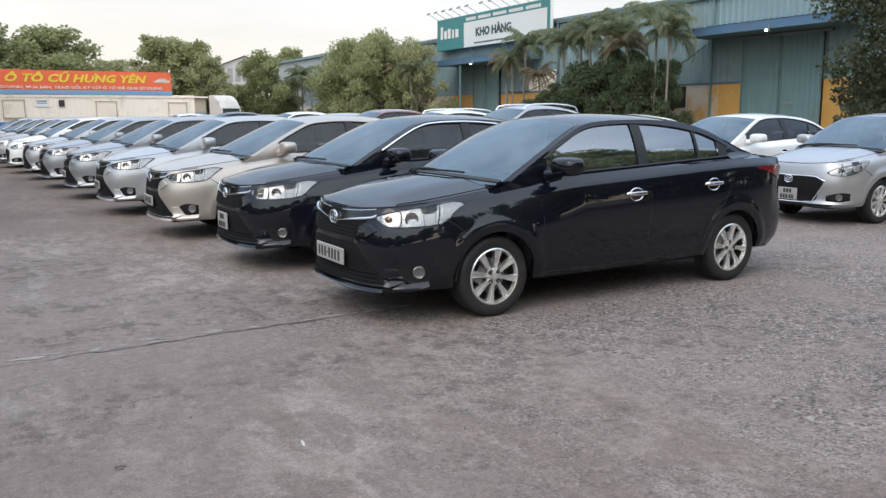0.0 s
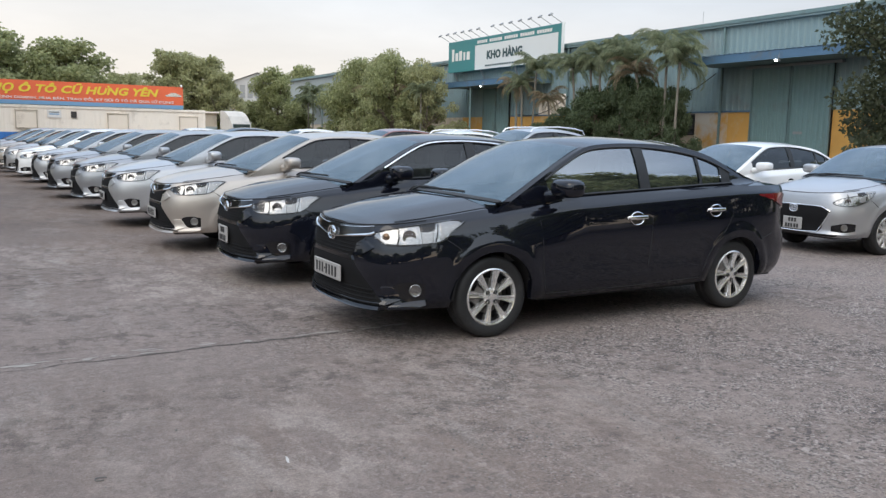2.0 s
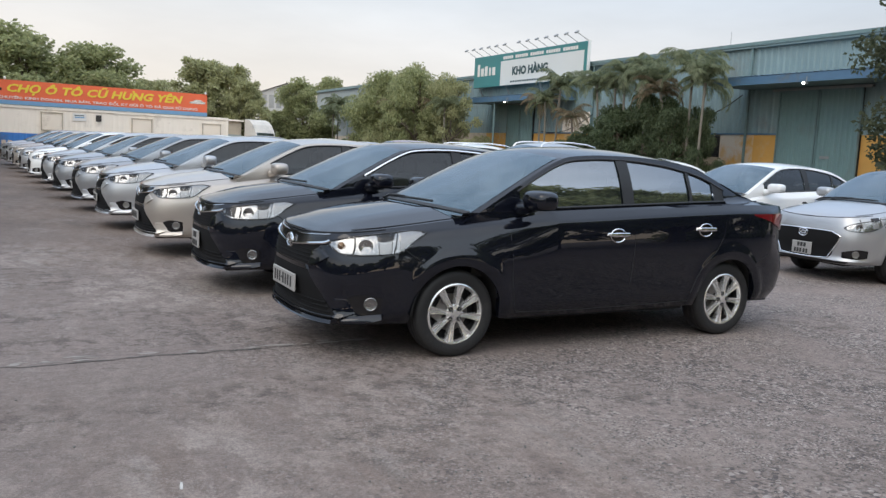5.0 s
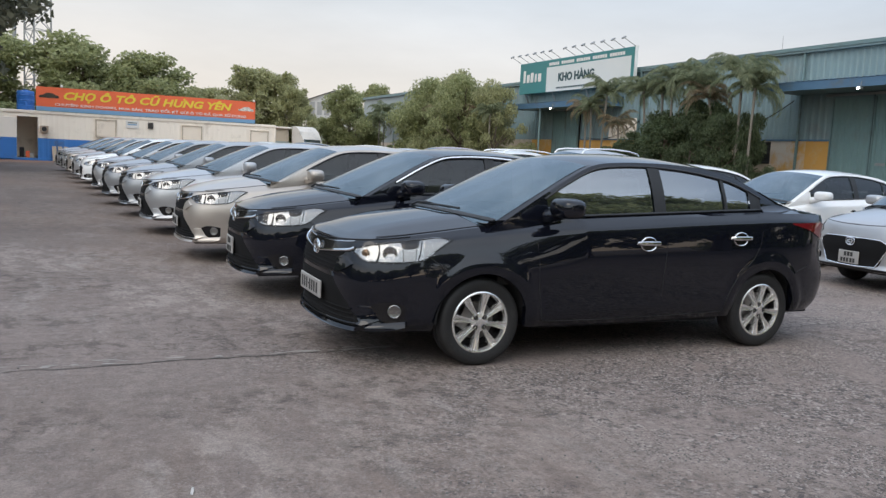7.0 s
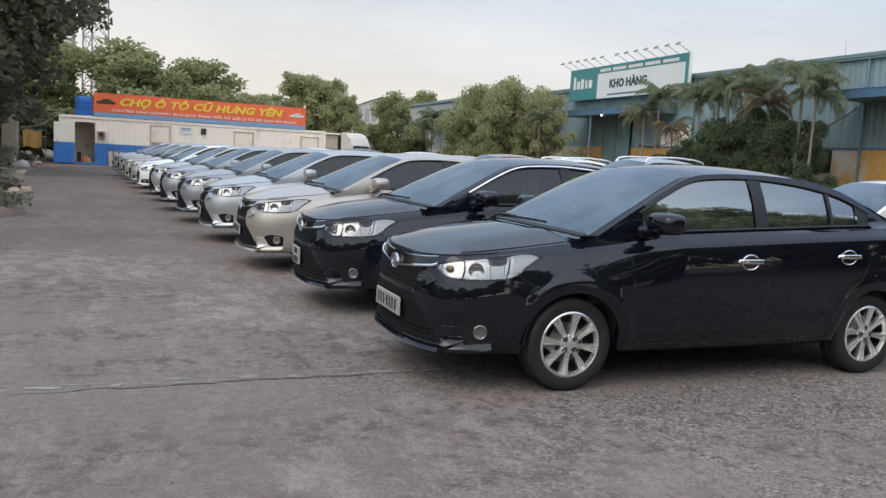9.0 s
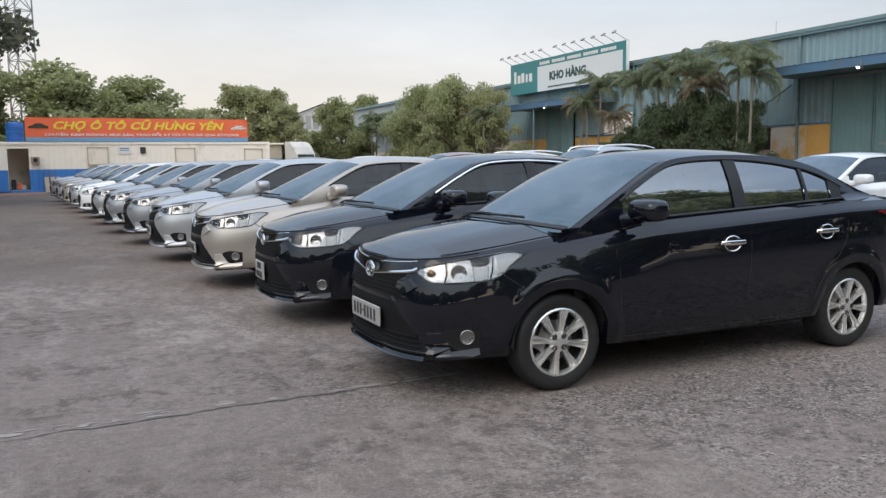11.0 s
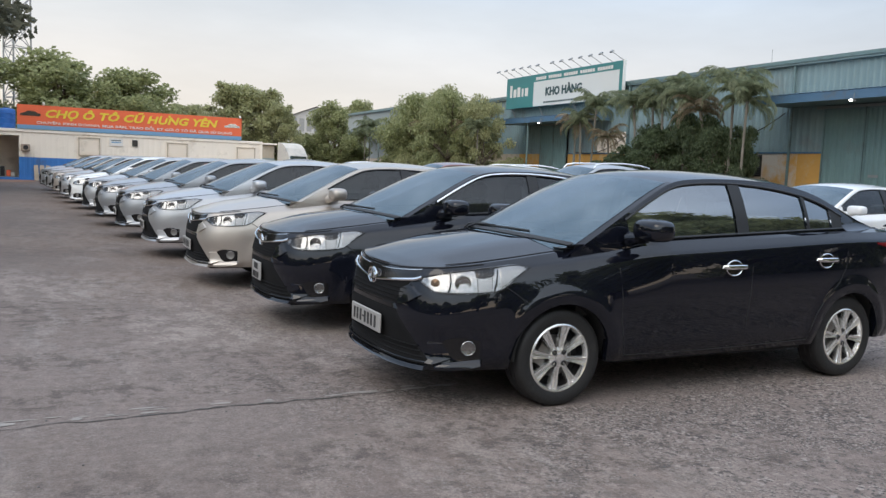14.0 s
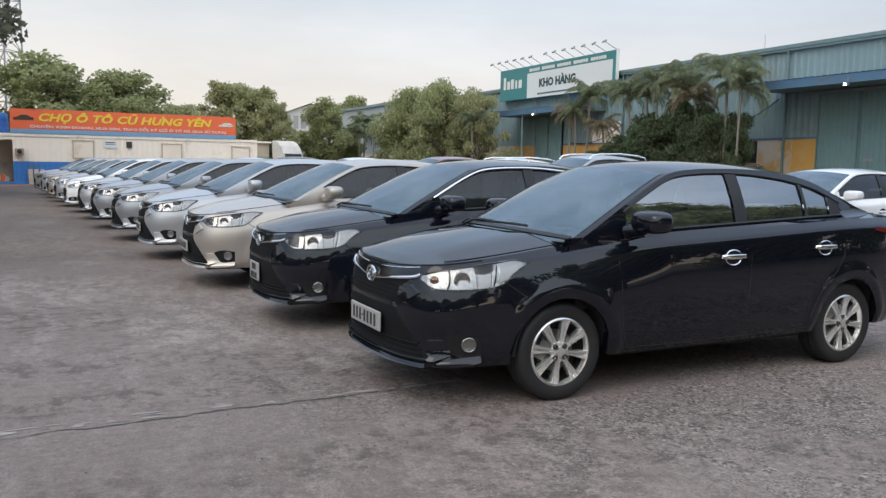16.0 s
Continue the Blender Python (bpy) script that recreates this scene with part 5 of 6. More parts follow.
    for x, z in ((1.235, .858), (2.130, .898)):
        hand, cups, bowl = Shape(), Shape(), Shape()
        for flip in (1, -1):
            base = lambda dx, dz, o: SKIN.at(SKIN.s_at_x(x + dx), z + dz, o, flip)
            rows = []
            for dx, w, o in ((-.005, .009, .004), (.012, .014, .03), (.06, .016, .040), (.12, .016, .039), (.185, .014, .028), (.205, .011, .002)):
                rows.append([base(dx, w * math.cos(q), o + w * .5 * math.sin(q)) for q in np.linspace(0, 2 * math.pi, 9)])
            hand.grid(rows)
            ring = [base(.095 + .070 * math.cos(q), -.008 + .050 * math.sin(q), .004) for q in np.linspace(0, 2 * math.pi, 21)]
            cups.tube(ring, .0055, 6)
            bowl.poly([base(.095 + .067 * math.cos(q), -.008 + .047 * math.sin(q), .0012) for q in np.linspace(0, 2 * math.pi, 16)[:-1]])
        add("door_handle", hand, "chrome" if chrome_handles else "paint", label="chrome pull handle" if chrome_handles else "")
        add("handle_ring", cups, "chrome" if chrome_handles else "seam", "door_handle")
        add("handle_cup", bowl, "gloss_black", "door_handle")
    mirror = Shape()
    glassy = Shape()
    for flip in (1, -1):
        mirror.blob((.55, flip * .935, 1.105), (.095, .130, .070), 18, 12, .6)
        mirror.tube([(.50, flip * .765, 1.035), (.51, flip * .83, 1.045), (.54, flip * .90, 1.065)], [.050, .040, .040], 10)
        glassy.box((.612, flip * .935 - .082, 1.058), (.632, flip * .935 + .082, 1.152), None, .01)
    add("door_mirror", mirror, "paint", smooth=50)
    add("mirror_glass", glassy, "chrome", "door_mirror")
    s0, s1, s2 = SKIN.s_at_x(2.79), SKIN.s_at_x(3.17), SKIN.s_at_x(3.40)
    add("tail_light", skin_patch([(s0, 1.010), ((s0 + s1) / 2, .965), (s1, .905), (s2, .85), (s2 + .18, .85)], [(s0, 1.018), ((s0 + s1) / 2, 1.022), (s1, 1.020), (s2, 1.0), (s2 + .18, .99)], .012, 20, 5), "red_lamp", label="red wrap-round tail light")
    add("tail_lens", skin_patch([(s1, .915), (s2, .89), (s2 + .1, .89)], [(s1, .945), (s2, .925), (s2 + .1, .92)], .016, 12, 3), "lens", "tail_light")
    wip = Shape()
    for y0, y1 in ((.30, -.36), (.70, .12)):
        pts = []
        for q in np.linspace(0, 1, 9):
            y = y0 + (y1 - y0) * q
            xx = .168 + .022 * q
            pts.append(roof_point(xx, y / side_y(xx, RAIL_Z(xx)), .008))
        wip.tube(pts, .007, 5)
        wip.tube([pts[4] + Vector((0, 0, .008)), pts[1] + Vector((-.02, 0, .008)), pts[0] + Vector((-.05, .01, -.016))], [.005, .008, .011], 6)
    add("wiper", wip, "plastic")
    cowl = Shape()
    cowl.grid([[roof_point(xx, u, .006) + Vector((dx, 0, 0)) for u in np.linspace(-.93, .93, 25)] for xx, dx in ((.140, -.010), (.152, -.006), (.165, .0))])
    add("cowl_panel", cowl, "plastic")
    return out


CAR_MESHES, WHEEL_MESHES = {}, {}


def car(name, label, paint, m, style="sedan", group="", stretch=(1, 1, 1), extra=None):
    """A parked car with all its parts. The meshes of a style are shared."""
    root = thing(name, label, "car", m @ Matrix.Diagonal((*stretch, 1)), group)
    if style not in CAR_MESHES:
        CAR_MESHES[style] = car_parts(style)
        WHEEL_MESHES[style] = wheel_meshes("eight" if style in ("hero", "chrome") else "ten")
    made = {}
    for pname, me, mk, parent, plabel in CAR_MESHES[style]:
        ob = part(pname, me, None, made.get(parent, root), plabel)
        made[pname] = ob
        if mk == "paint":
            ob.material_slots[0].link = "OBJECT"
            ob.material_slots[0].material = MAT[paint]
    w = WHEEL_MESHES[style]
    for a in ARCHES:
        for side in (-1, 1):
            wm = Matrix.Translation((a, side * .705, .305)) @ pose(0, 0, 0, 0, 17 * a, 0 if side < 0 else 180)
            tyre = part("wheel", w["tyre"], None, root, "", m=wm)
            part("rim", w["rim"], None, tyre, "silver alloy rim", m=Matrix.Diagonal((.965, 1, .965, 1)))
            if style in ("hero", "chrome"):
                for k in range(4):
                    part("wheel_nut", w["nut"], None, tyre, m=pose(0, 0, 0, 0, 45 + 90 * k, 0) @ Matrix.Translation((0, -.080, .048)))
            part("brake_disc", w["disc"], None, tyre)
            part("wheel_back", w["back"], None, tyre)
    if extra:
        extra(root)
    return root


def roof_rails(root):
    for side in (-1, 1):
        s = Shape()
        s.tube([roof_point(x, side * .86, z) for x, z in ((.95, .0), (1.02, .05), (1.2, .06), (1.7, .065), (2.1, .075), (2.3, .08), (2.36, .02))], .017, 6)
        part("roof_rail", s, MAT["alloy"], root, smooth=40)


def place_car(x, y, yaw=0.0):
    return Matrix.Translation((x, y, 0)) @ pose(0, 0, 0, 0, 0, yaw)


ROW = "cars parked side by side in the front row"
car("sedan", "polished black sedan with chrome handles and alloy wheels", "paint_black", place_car(0, .79), "hero", ROW)
car("sedan", "black sedan with chrome window moulding, beside another black sedan", "paint_navy", place_car(-.16, 3.20, 0), "chrome", ROW)
car("sedan", "beige metallic sedan with black lower grille", "paint_beige", place_car(-.40, 5.75), "sedan", ROW)
car("sedan", "light silver sedan with black lower grille", "paint_silver", place_car(-.62, 8.7), "sedan", ROW)
for x, y, paint, what in ((-.80, 11.7, "paint_grey", "grey metallic sedan parked among silver sedans"), (-1.02, 14.5, "paint_grey", "grey metallic sedan parked among silver sedans"),
                          (-1.18, 17.4, "paint_silver", "silver sedan parked among grey sedans")):
    car("sedan", what, paint, place_car(x, y), "sedan", ROW)
car("sedan", "white sedan with dark hexagonal grille in the parked row", "paint_white", place_car(-1.44, 20.2), "hatch", ROW)
for x, y, paint, what in ((-1.65, 23.2, "paint_silver", "silver car far along the parked row"), (-1.85, 26.2, "paint_beige", "beige car far along the parked row"),
                          (-2.05, 29.2, "paint_silver", "silver car far along the parked row"), (-2.3, 32.4, "paint_silver", "silver car at the end of the row")):
    car("sedan", what, paint, place_car(x, y), "hatch", ROW)

BACK = "cars parked side by side in the rear row"
car("hatchback", "silver compact sedan with black hexagonal grille and plate", "paint_silver", place_car(7.38, 2.30, -3), "hatch", BACK, (.94, .97, 1.0))
car("sedan", "white sedan parked behind a black sedan", "paint_white", place_car(7.1, 4.75), "sedan", BACK)
car("sedan", "white sedan in the rear row", "paint_white", place_car(6.5, 7.3), "sedan", BACK)
car("suv", "silver off-road car with roof rails", "paint_silver", place_car(6.25, 10.1), "hatch", BACK, (1.02, 1.04, 1.14), roof_rails)
car("suv", "white tall car in the rear row", "paint_white", place_car(5.9, 12.9), "hatch", BACK, (1.0, 1.02, 1.09), roof_rails)
car("suv", "maroon tall car in the rear row", "paint_red", place_car(5.6, 15.8), "hatch", BACK, (1.0, 1.02, 1.12))
for i, (y, paint, tall) in enumerate(((18.6, "paint_silver", 1.06), (21.5, "paint_white", 1.1), (24.4, "paint_beige", 1.04), (27.5, "paint_black", 1.12), (30.5, "paint_silver", 1.06), (33.5, "paint_white", 1.1))):
    car("sedan", {"paint_silver": "silver", "paint_white": "white", "paint_beige": "beige", "paint_black": "black"}[paint] + " car far back in the rear row", paint,
        place_car(5.4 - i * .25, y), "sedan", BACK, (1, 1, tall))


# ---- trees, palms and bushes ----
def leaf_cloud(rng, clumps, count, size, spread=1.0, hang=.5, slim=1.0):
    """Leaves scattered through the outer parts of clumps (centre, radii); each a bent pair of quads."""
    s = Shape()
    vol = np.array([c[1][0] * c[1][1] * c[1][2] for c in clumps]) ** .7
    pick = rng.choice(len(clumps), count, p=vol / vol.sum())
    for i in pick:
        (cx, cy, cz), (rx, ry, rz) = clumps[i]
        d = rng.normal(size=3)
        d /= np.linalg.norm(d)
        r = rng.random() ** .45 * spread
        p = np.array((cx + d[0] * rx * r, cy + d[1] * ry * r, cz + d[2] * rz * r))
        a = rng.normal(size=3)
        a[2] -= hang
        a /= np.linalg.norm(a)
        b = np.cross(a, rng.normal(size=3))
        b /= np.linalg.norm(b)
        n = np.cross(a, b)
        L, W = size * rng.uniform(.7, 1.4), size * slim * rng.uniform(.28, .5)
        base = len(s.v)
        s.v += [tuple(p), tuple(p + a * L * .5 + b * W + n * W * .4), tuple(p + a * L), tuple(p + a * L * .5 - b * W + n * W * .4)]
        s.f += [(base, base + 1, base + 2), (base, base + 2, base + 3)]
    return s


def tree_meshes(seed, leaf, count, size, tall=1.0, low=.25, clumps_n=16, droop=0.0, hang=.5, slim=1.0):
    """Trunk and crown of a tree of height 1, crown radius about 0.3."""
    rng = np.random.default_rng(seed)
    trunk = Shape()
    bend = rng.normal(0, .012, (5, 2))
    pts = [(bend[:i].sum(0)[0], bend[:i].sum(0)[1], z) for i, z in enumerate((0, .12, .3, .5, .72))]
    trunk.tube(pts, [.030, .023, .019, .013, .006], 9)
    clumps = []
    for k in range(clumps_n):
        h = low + (1 - low) * (k + .5) / clumps_n
        q = k * 2.4 + rng.uniform(-.4, .4)
        wide = math.sin(math.pi * min(max((h - low) / (1.02 - low), .03), 1) ** .75)
        r = (.08 + .19 * wide) * rng.uniform(.4, 1.4)
        z = h - droop * r
        c = (math.cos(q) * r, math.sin(q) * r, z - .04)
        rr = rng.uniform(.04, .11)
        clumps.append((c, (rr * 1.15, rr * 1.15, rr * rng.uniform(.7, 1.15))))
        start = pts[min(4, max(1, int(h * 4)))]
        trunk.tube([start, ((start[0] + c[0]) / 2, (start[1] + c[1]) / 2, (start[2] + c[2]) / 2 + .02), c], [.010, .007, .003], 5)
    clumps.append(((0, 0, low + (1 - low) * .55), (.12, .12, .25)))
    crown = leaf_cloud(rng, clumps, count, size, 1.12, hang, slim)
    return trunk.mesh("trunk", [MAT["bark"]], 40), crown.mesh("crown", [LEAF[leaf]])


TREES = {
    "broad_a": tree_meshes(1, "green", 13000, .027, clumps_n=30),
    "broad_b": tree_meshes(2, "olive", 11000, .027, clumps_n=28),
    "broad_c": tree_meshes(3, "green", 13000, .027, low=.18, clumps_n=34),
    "dense": tree_meshes(4, "green", 17000, .034, low=.06, clumps_n=46, droop=.3, hang=1.6, slim=.5),
    "dark": tree_meshes(5, "dark", 26000, .017, low=.14, clumps_n=44, droop=.3),
    "dark_high": tree_meshes(7, "brownish", 16000, .024, low=.26, clumps_n=48, droop=.3),
    "shrub": tree_meshes(8, "shrub", 16000, .032, low=.03, clumps_n=40, droop=.5, hang=1.3, slim=.65),
    "feathery": tree_meshes(9, "shrub", 15000, .038, low=.04, clumps_n=30, droop=.6, hang=1.9, slim=.42),
    "dusty": tree_meshes(6, "olive", 15000, .034, low=.06, clumps_n=40, droop=.3, hang=1.6, slim=.5),
}


def tree(kind, x, y, height, wide, label, name="tree", turn=0, category="tree", group=""):
    k = wide / .56
    root = thing(name, label, category, Matrix.Translation((x, y, 0)) @ pose(0, 0, 0, 0, 0, turn) @ Matrix.Diagonal((k, k, height, 1)), group)
    tr, cr = TREES[kind]
    part("trunk", tr, None, root)
    part("crown", cr, None, root)
    return root


BEHIND = "trees behind the container and yard"
for kind, x, y, h, w, turn in (("broad_c", -2.6, 57.6, 8.2, 7.2, 10), ("broad_a", 2.2, 57.2, 7.7, 6.2, 80), ("broad_c", -8.5, 60, 8.6, 7.5, 200), ("broad_a", -14, 62, 9, 8, 120),
                               ("broad_b", 8.3, 74.4, 6.8, 4.2, 30), ("broad_b", 10.6, 64, 8.1, 5.2, 60), ("broad_b", 13.2, 63.0, 7.7, 4.6, 140), ("broad_b", 14.0, 61, 6.4, 3.0, 230),
                               ("broad_c", 20.1, 67, 7.1, 4.2, 20), ("broad_a", 18.6, 68, 4.4, 3.4, 300), ("broad_a", 36.2, 104, 11.0, 5.6, 100), ("broad_c", 22.8, 68, 3.6, 3.4, 170), ("broad_a", -14, 50, 4.2, 7, 15), ("broad_c", -9.4, 51, 3.6, 5.5, 95), ("broad_a", -6.6, 53, 3.4, 5.0, 33)):
    tree(kind, x, y, h, w, {"broad_a": "leafy green tree with an uneven crown", "broad_b": "olive-green tree with airy crown", "broad_c": "broad dark green leafy tree"}[kind], turn=turn, group=BEHIND)
for kind, x, y, h, w, turn, lab in (("dense", 25.0, 58.5, 8.0, 5.6, 0, "dense drooping green tree beside the warehouse"), ("dense", 25.0, 52.6, 7.8, 5.0, 90, "dense drooping green tree beside the warehouse"),
                                    ("dusty", 25.3, 55.4, 8.2, 4.6, 40, "olive dusty tree beside the warehouse"), ("dusty", 26.0, 49.2, 7.1, 3.8, 130, "olive dusty tree beside the warehouse"),
                                    ("dense", 26.0, 62.5, 6.4, 4.6, 200, "dense drooping green tree beside the warehouse"),
                                    ("dark", 25.4, 11.2, 10.0, 5.8, 0, "dark leafy tree hanging over the warehouse front"),
                                    ("dark_high", -9.1, 32, 12.5, 8.0, 60, "large dark drooping tree at the yard's edge"), ("dark_high", -14.5, 36, 13, 9.5, 160, "large dark drooping tree at the yard's edge"),
                                    ("dark_high", -11.5, 48, 11, 7, 250, "large dark drooping tree at the yard's edge")):
    tree(kind, x, y, h, w, lab, turn=turn)
for x, y, h, w, turn in ((27.0, 30.5, 4.5, 3.8, 0), (27.0, 27.9, 5.3, 2.8, 75), (27.2, 33.2, 3.6, 3.2, 145), (27.6, 31.8, 4.9, 2.6, 210), (27.3, 29.1, 5.5, 2.4, 115), (26.8, 34.6, 2.9, 2.8, 20), (26.9, 26.4, 4.4, 2.4, 300), (27.5, 25.4, 4.6, 2.0, 45), (27.6, 27.2, 5.0, 2.4, 170)):
    tree("feathery" if turn % 20 else "shrub", x, y, h, w, "dense dark green shrub in front of the warehouse wall", "bush", turn, "bush", "shrubs in front of the warehouse")
# trees across the yard, seen mirrored in the paint and windows
for i, (x, y, h, w) in enumerate(((-26, -14, 6, 8), (-18, -19, 7, 7), (-9.5, -21, 5.5, 6.5), (-2.5, -17, 6, 5.5), (3, -12, 6.5, 5), (7.5, -10, 7, 5.5), (12, -10.5, 8, 6), (16.5, -12, 8.5, 6), (22, -11, 8, 6), (28, -16, 9.5, 7), (33, -8, 9, 8), (45, -8, 9, 9), (-24, -16, 5, 11), (-31, 3, 5.5, 12), (-31, 15, 5.5, 13), (-13, -21, 5, 12), (-29, -10, 5, 12), (-30, 27, 6, 12),
                                  (-30, -4, 6, 7), (-32, 9, 7, 8), (-30, 22, 7, 7), (-27, 34, 9, 9))):
    tree(("broad_a", "dense", "broad_c")[i % 3], x, y, h * (1.12 if y < -5 else 1.0), w, "green leafy tree across the yard", turn=40 * i, group="trees across the yard")


def palm_crown(seed, fronds, length, leaf):
    rng = np.random.default_rng(seed)
    s, stalk = Shape(), Shape()
    for k in range(fronds):
        az = k * 2.399 + rng.uniform(-.3, .3)
        lift = rng.uniform(-.1, 1.5)
        L = length * rng.uniform(.8, 1.15)
        pts = []
        for i in range(9):
            t = i / 8
            a = lift - t ** 1.6 * 2.2
            pts.append((pts[-1] + Vector((math.cos(az) * math.cos(a), math.sin(az) * math.cos(a), math.sin(a))) * (L / 8)) if i else Vector((0, 0, 0)))
        stalk.tube(pts, [.022 * (1 - .8 * i / 8) for i in range(9)], 4)
        side = Vector((-math.sin(az), math.cos(az), 0))
        for i in range(2, 33):
            t = i / 33
            f = t * 8
            j = min(int(f), 7)
            p = pts[j].lerp(pts[j + 1], f - j)
            d = (pts[j + 1] - pts[j]).normalized()
            ll = length * .22 * math.sin(math.pi * (t * .85 + .12)) * rng.uniform(.85, 1.1)
            for sg in (1, -1):
                o = (side * sg * .8 + d * .55 + Vector((0, 0, -.45 + rng.uniform(-.25, .2)))).normalized()
                tip = p + o * ll + Vector((0, 0, -ll * .25))
                mid = p + o * ll * .5
                w = d * (.014 * length)
                base = len(s.v)
                s.v += [tuple(p), tuple(mid + w), tuple(tip), tuple(mid - w)]
                s.f += [(base, base + 1, base + 2), (base, base + 2, base + 3)]
    return s.mesh("fronds", [LEAF[leaf]]), stalk.mesh("frond_stalks", [LEAF["palm"]])


PALMS = [palm_crown(11, 17, 2.0, "palm"), palm_crown(12, 16, 1.9, "palm"), palm_crown(13, 15, 1.8, "dry")]


def palm(x, y, height, kind, turn, lean=(0, 0), scale=1.0):
    root = thing("palm_tree", "slender palm with drooping feathery fronds, thin grey trunk" if kind < 2 else "slender palm with partly dried brown fronds", "palm", Matrix.Translation((x, y, 0)), "palms in front of the warehouse")
    h = height - 1.35
    pts = [(lean[0] * t * t, lean[1] * t * t, h * t) for t in (0, .2, .4, .6, .8, 1)]
    part("trunk", Shape().tube(pts, [.10, .075, .065, .06, .06, .075], 8), MAT["palm_bark"], root, smooth=40)
    fr, st = PALMS[kind]
    top = Matrix.Translation(pts[-1]) @ pose(0, 0, 0, 0, 0, turn) @ Matrix.Diagonal((scale, scale, scale, 1))
    part("fronds", fr, None, root, m=top)
    part("frond_stalk", st, None, root, m=top)


for x, y, h, kind, turn, lean, sc in ((27, 38.6, 6.2, 2, 0, (.1, .3), .95), (27, 36.9, 7.0, 0, 50, (0, -.3), 1.1), (26.8, 37.7, 6.2, 1, 100, (0, .2), .9), (27, 32.6, 7.0, 1, 20, (0, .5), 1.0),
                                (27, 30.5, 7.4, 1, 200, (0, .2), 1.0), (27, 27.0, 6.4, 2, 130, (.1, .9), 1.1), (26.8, 28.6, 6.9, 0, 10, (0, 0), 1.0), (27, 25.6, 7.3, 0, 280, (0, 0), 1.2), (27, 24.8, 6.7, 1, 320, (0, -.1), 1.15),
                                (27.4, 29.3, 7.5, 1, 150, (0, .1), 1.05), (27.3, 31.6, 6.8, 0, 70, (0, .2), 1.0), (27.3, 35.4, 5.2, 2, 10, (0, .3), .9),
                                (25.5, 50.6, 6.2, 2, 0, (0, .2), 1.0), (25.2, 48.4, 6.0, 1, 40, (0, 0), .9), (24.5, 56.5, 6.2, 2, 80, (0, 0), 1.0), (23.6, 66.5, 6.5, 0, 110, (0, 0), 1.0), (22.6, 65, 5.6, 1, 10, (0, 0), 1.0)):
    palm(x, y, h, kind, turn, lean, sc)


# ---- mast, lorry and clutter ----
def lattice_mast(x, y, height, half):
    root = thing("lattice_mast", "tall grey steel lattice radio mast", "mast", Matrix.Translation((x, y, 0)))
    legs = [(half * math.cos(a), half * math.sin(a)) for a in (.4, .4 + 2.094, .4 + 4.189)]
    for lx, ly in legs:
        part("leg", Shape().tube([(lx, ly, 0), (lx * .8, ly * .8, height)], .07, 6), MAT["steel"], root)
    n = int(height / (half * 1.6))
    for i in range(n):
        z0, z1 = height * i / n, height * (i + 1) / n
        k0, k1 = 1 - .2 * i / n, 1 - .2 * (i + 1) / n
        b = Shape()
        for j in range(3):
            p, q = legs[j], legs[(j + 1) % 3]
            b.tube([(p[0] * k0, p[1] * k0, z0), (q[0] * k1, q[1] * k1, z1)], .035, 4)
            b.tube([(q[0] * k0, q[1] * k0, z0), (p[0] * k1, p[1] * k1, z1)], .035, 4)
            b.tube([(p[0] * k0, p[1] * k0, z0), (q[0] * k0, q[1] * k0, z0)], .03, 4)
        part("bracing", b, MAT["steel"], root)


lattice_mast(-5.2, 66, 34, 1.15)
tagged(part("pole", Shape().tube([(-6.6, 64, 0), (-6.6, 64, 30)], [.16, .10], 8), MAT["steel"]), "slim grey steel pole beside a mast", "pole")


def lorry(x, y):
    root = thing("lorry", "white lorry with a tall cab behind the parked cars", "lorry", Matrix.Translation((x, y, 0)) @ pose(0, 0, 0, 0, 0, 112) @ Matrix.Diagonal((.74, .74, .97, 1)))
    cab = Shape()
    prof = [(-1.2, .7), (-1.2, 1.35), (-1.12, 1.6), (-.95, 2.22), (-.80, 2.38), (-.45, 2.78), (.0, 3.05), (.5, 3.18), (.9, 3.2), (.9, .7)]
    cab.grid([[(px, yy, pz) for px, pz in prof] for yy in (-1.2, 1.2)])
    cab.poly([(px, -1.2, pz) for px, pz in prof]).poly([(px, 1.2, pz) for px, pz in prof])
    body = part("cab", cab, MAT["lorry_white"], root)
    part("windscreen", Shape().grid([[(-1.135, yy, 1.64) for yy in (-1.05, 1.05)], [(-.975, yy, 2.18) for yy in (-1.05, 1.05)]]), MAT["screen"], body)
    part("side_window", Shape().poly([(-.95, -1.21, 1.6), (.2, -1.21, 1.6), (.2, -1.21, 2.15), (-.82, -1.21, 2.15)]), MAT["glass"], body)
    part("grille", Shape().box((-1.24, -.9, .9), (-1.19, .9, 1.5), None, .01), MAT["plastic"], body)
    part("bumper", Shape().box((-1.32, -1.2, .45), (-1.1, 1.2, .8), None, .04), MAT["paint_white"], body)
    part("load_bed", Shape().box((1.1, -1.2, 1.0), (6.5, 1.2, 1.5), None, .03), MAT["far_wall"], root)
    part("chassis", Shape().box((-.9, -.5, .5), (6.4, .5, 1.0)), MAT["plastic"], root)
    for wx in (-.2, 4.2, 5.4):
        for side in (-1, 1):
            part("wheel", Shape().lathe([(.2, -.14), (.45, -.15), (.5, -.1), (.5, .1), (.45, .15), (.2, .14), (.001, .1)], 20, Matrix.Translation((wx, side * 1.0, .5))), MAT["tyre"], root)


lorry(13.8, 57)


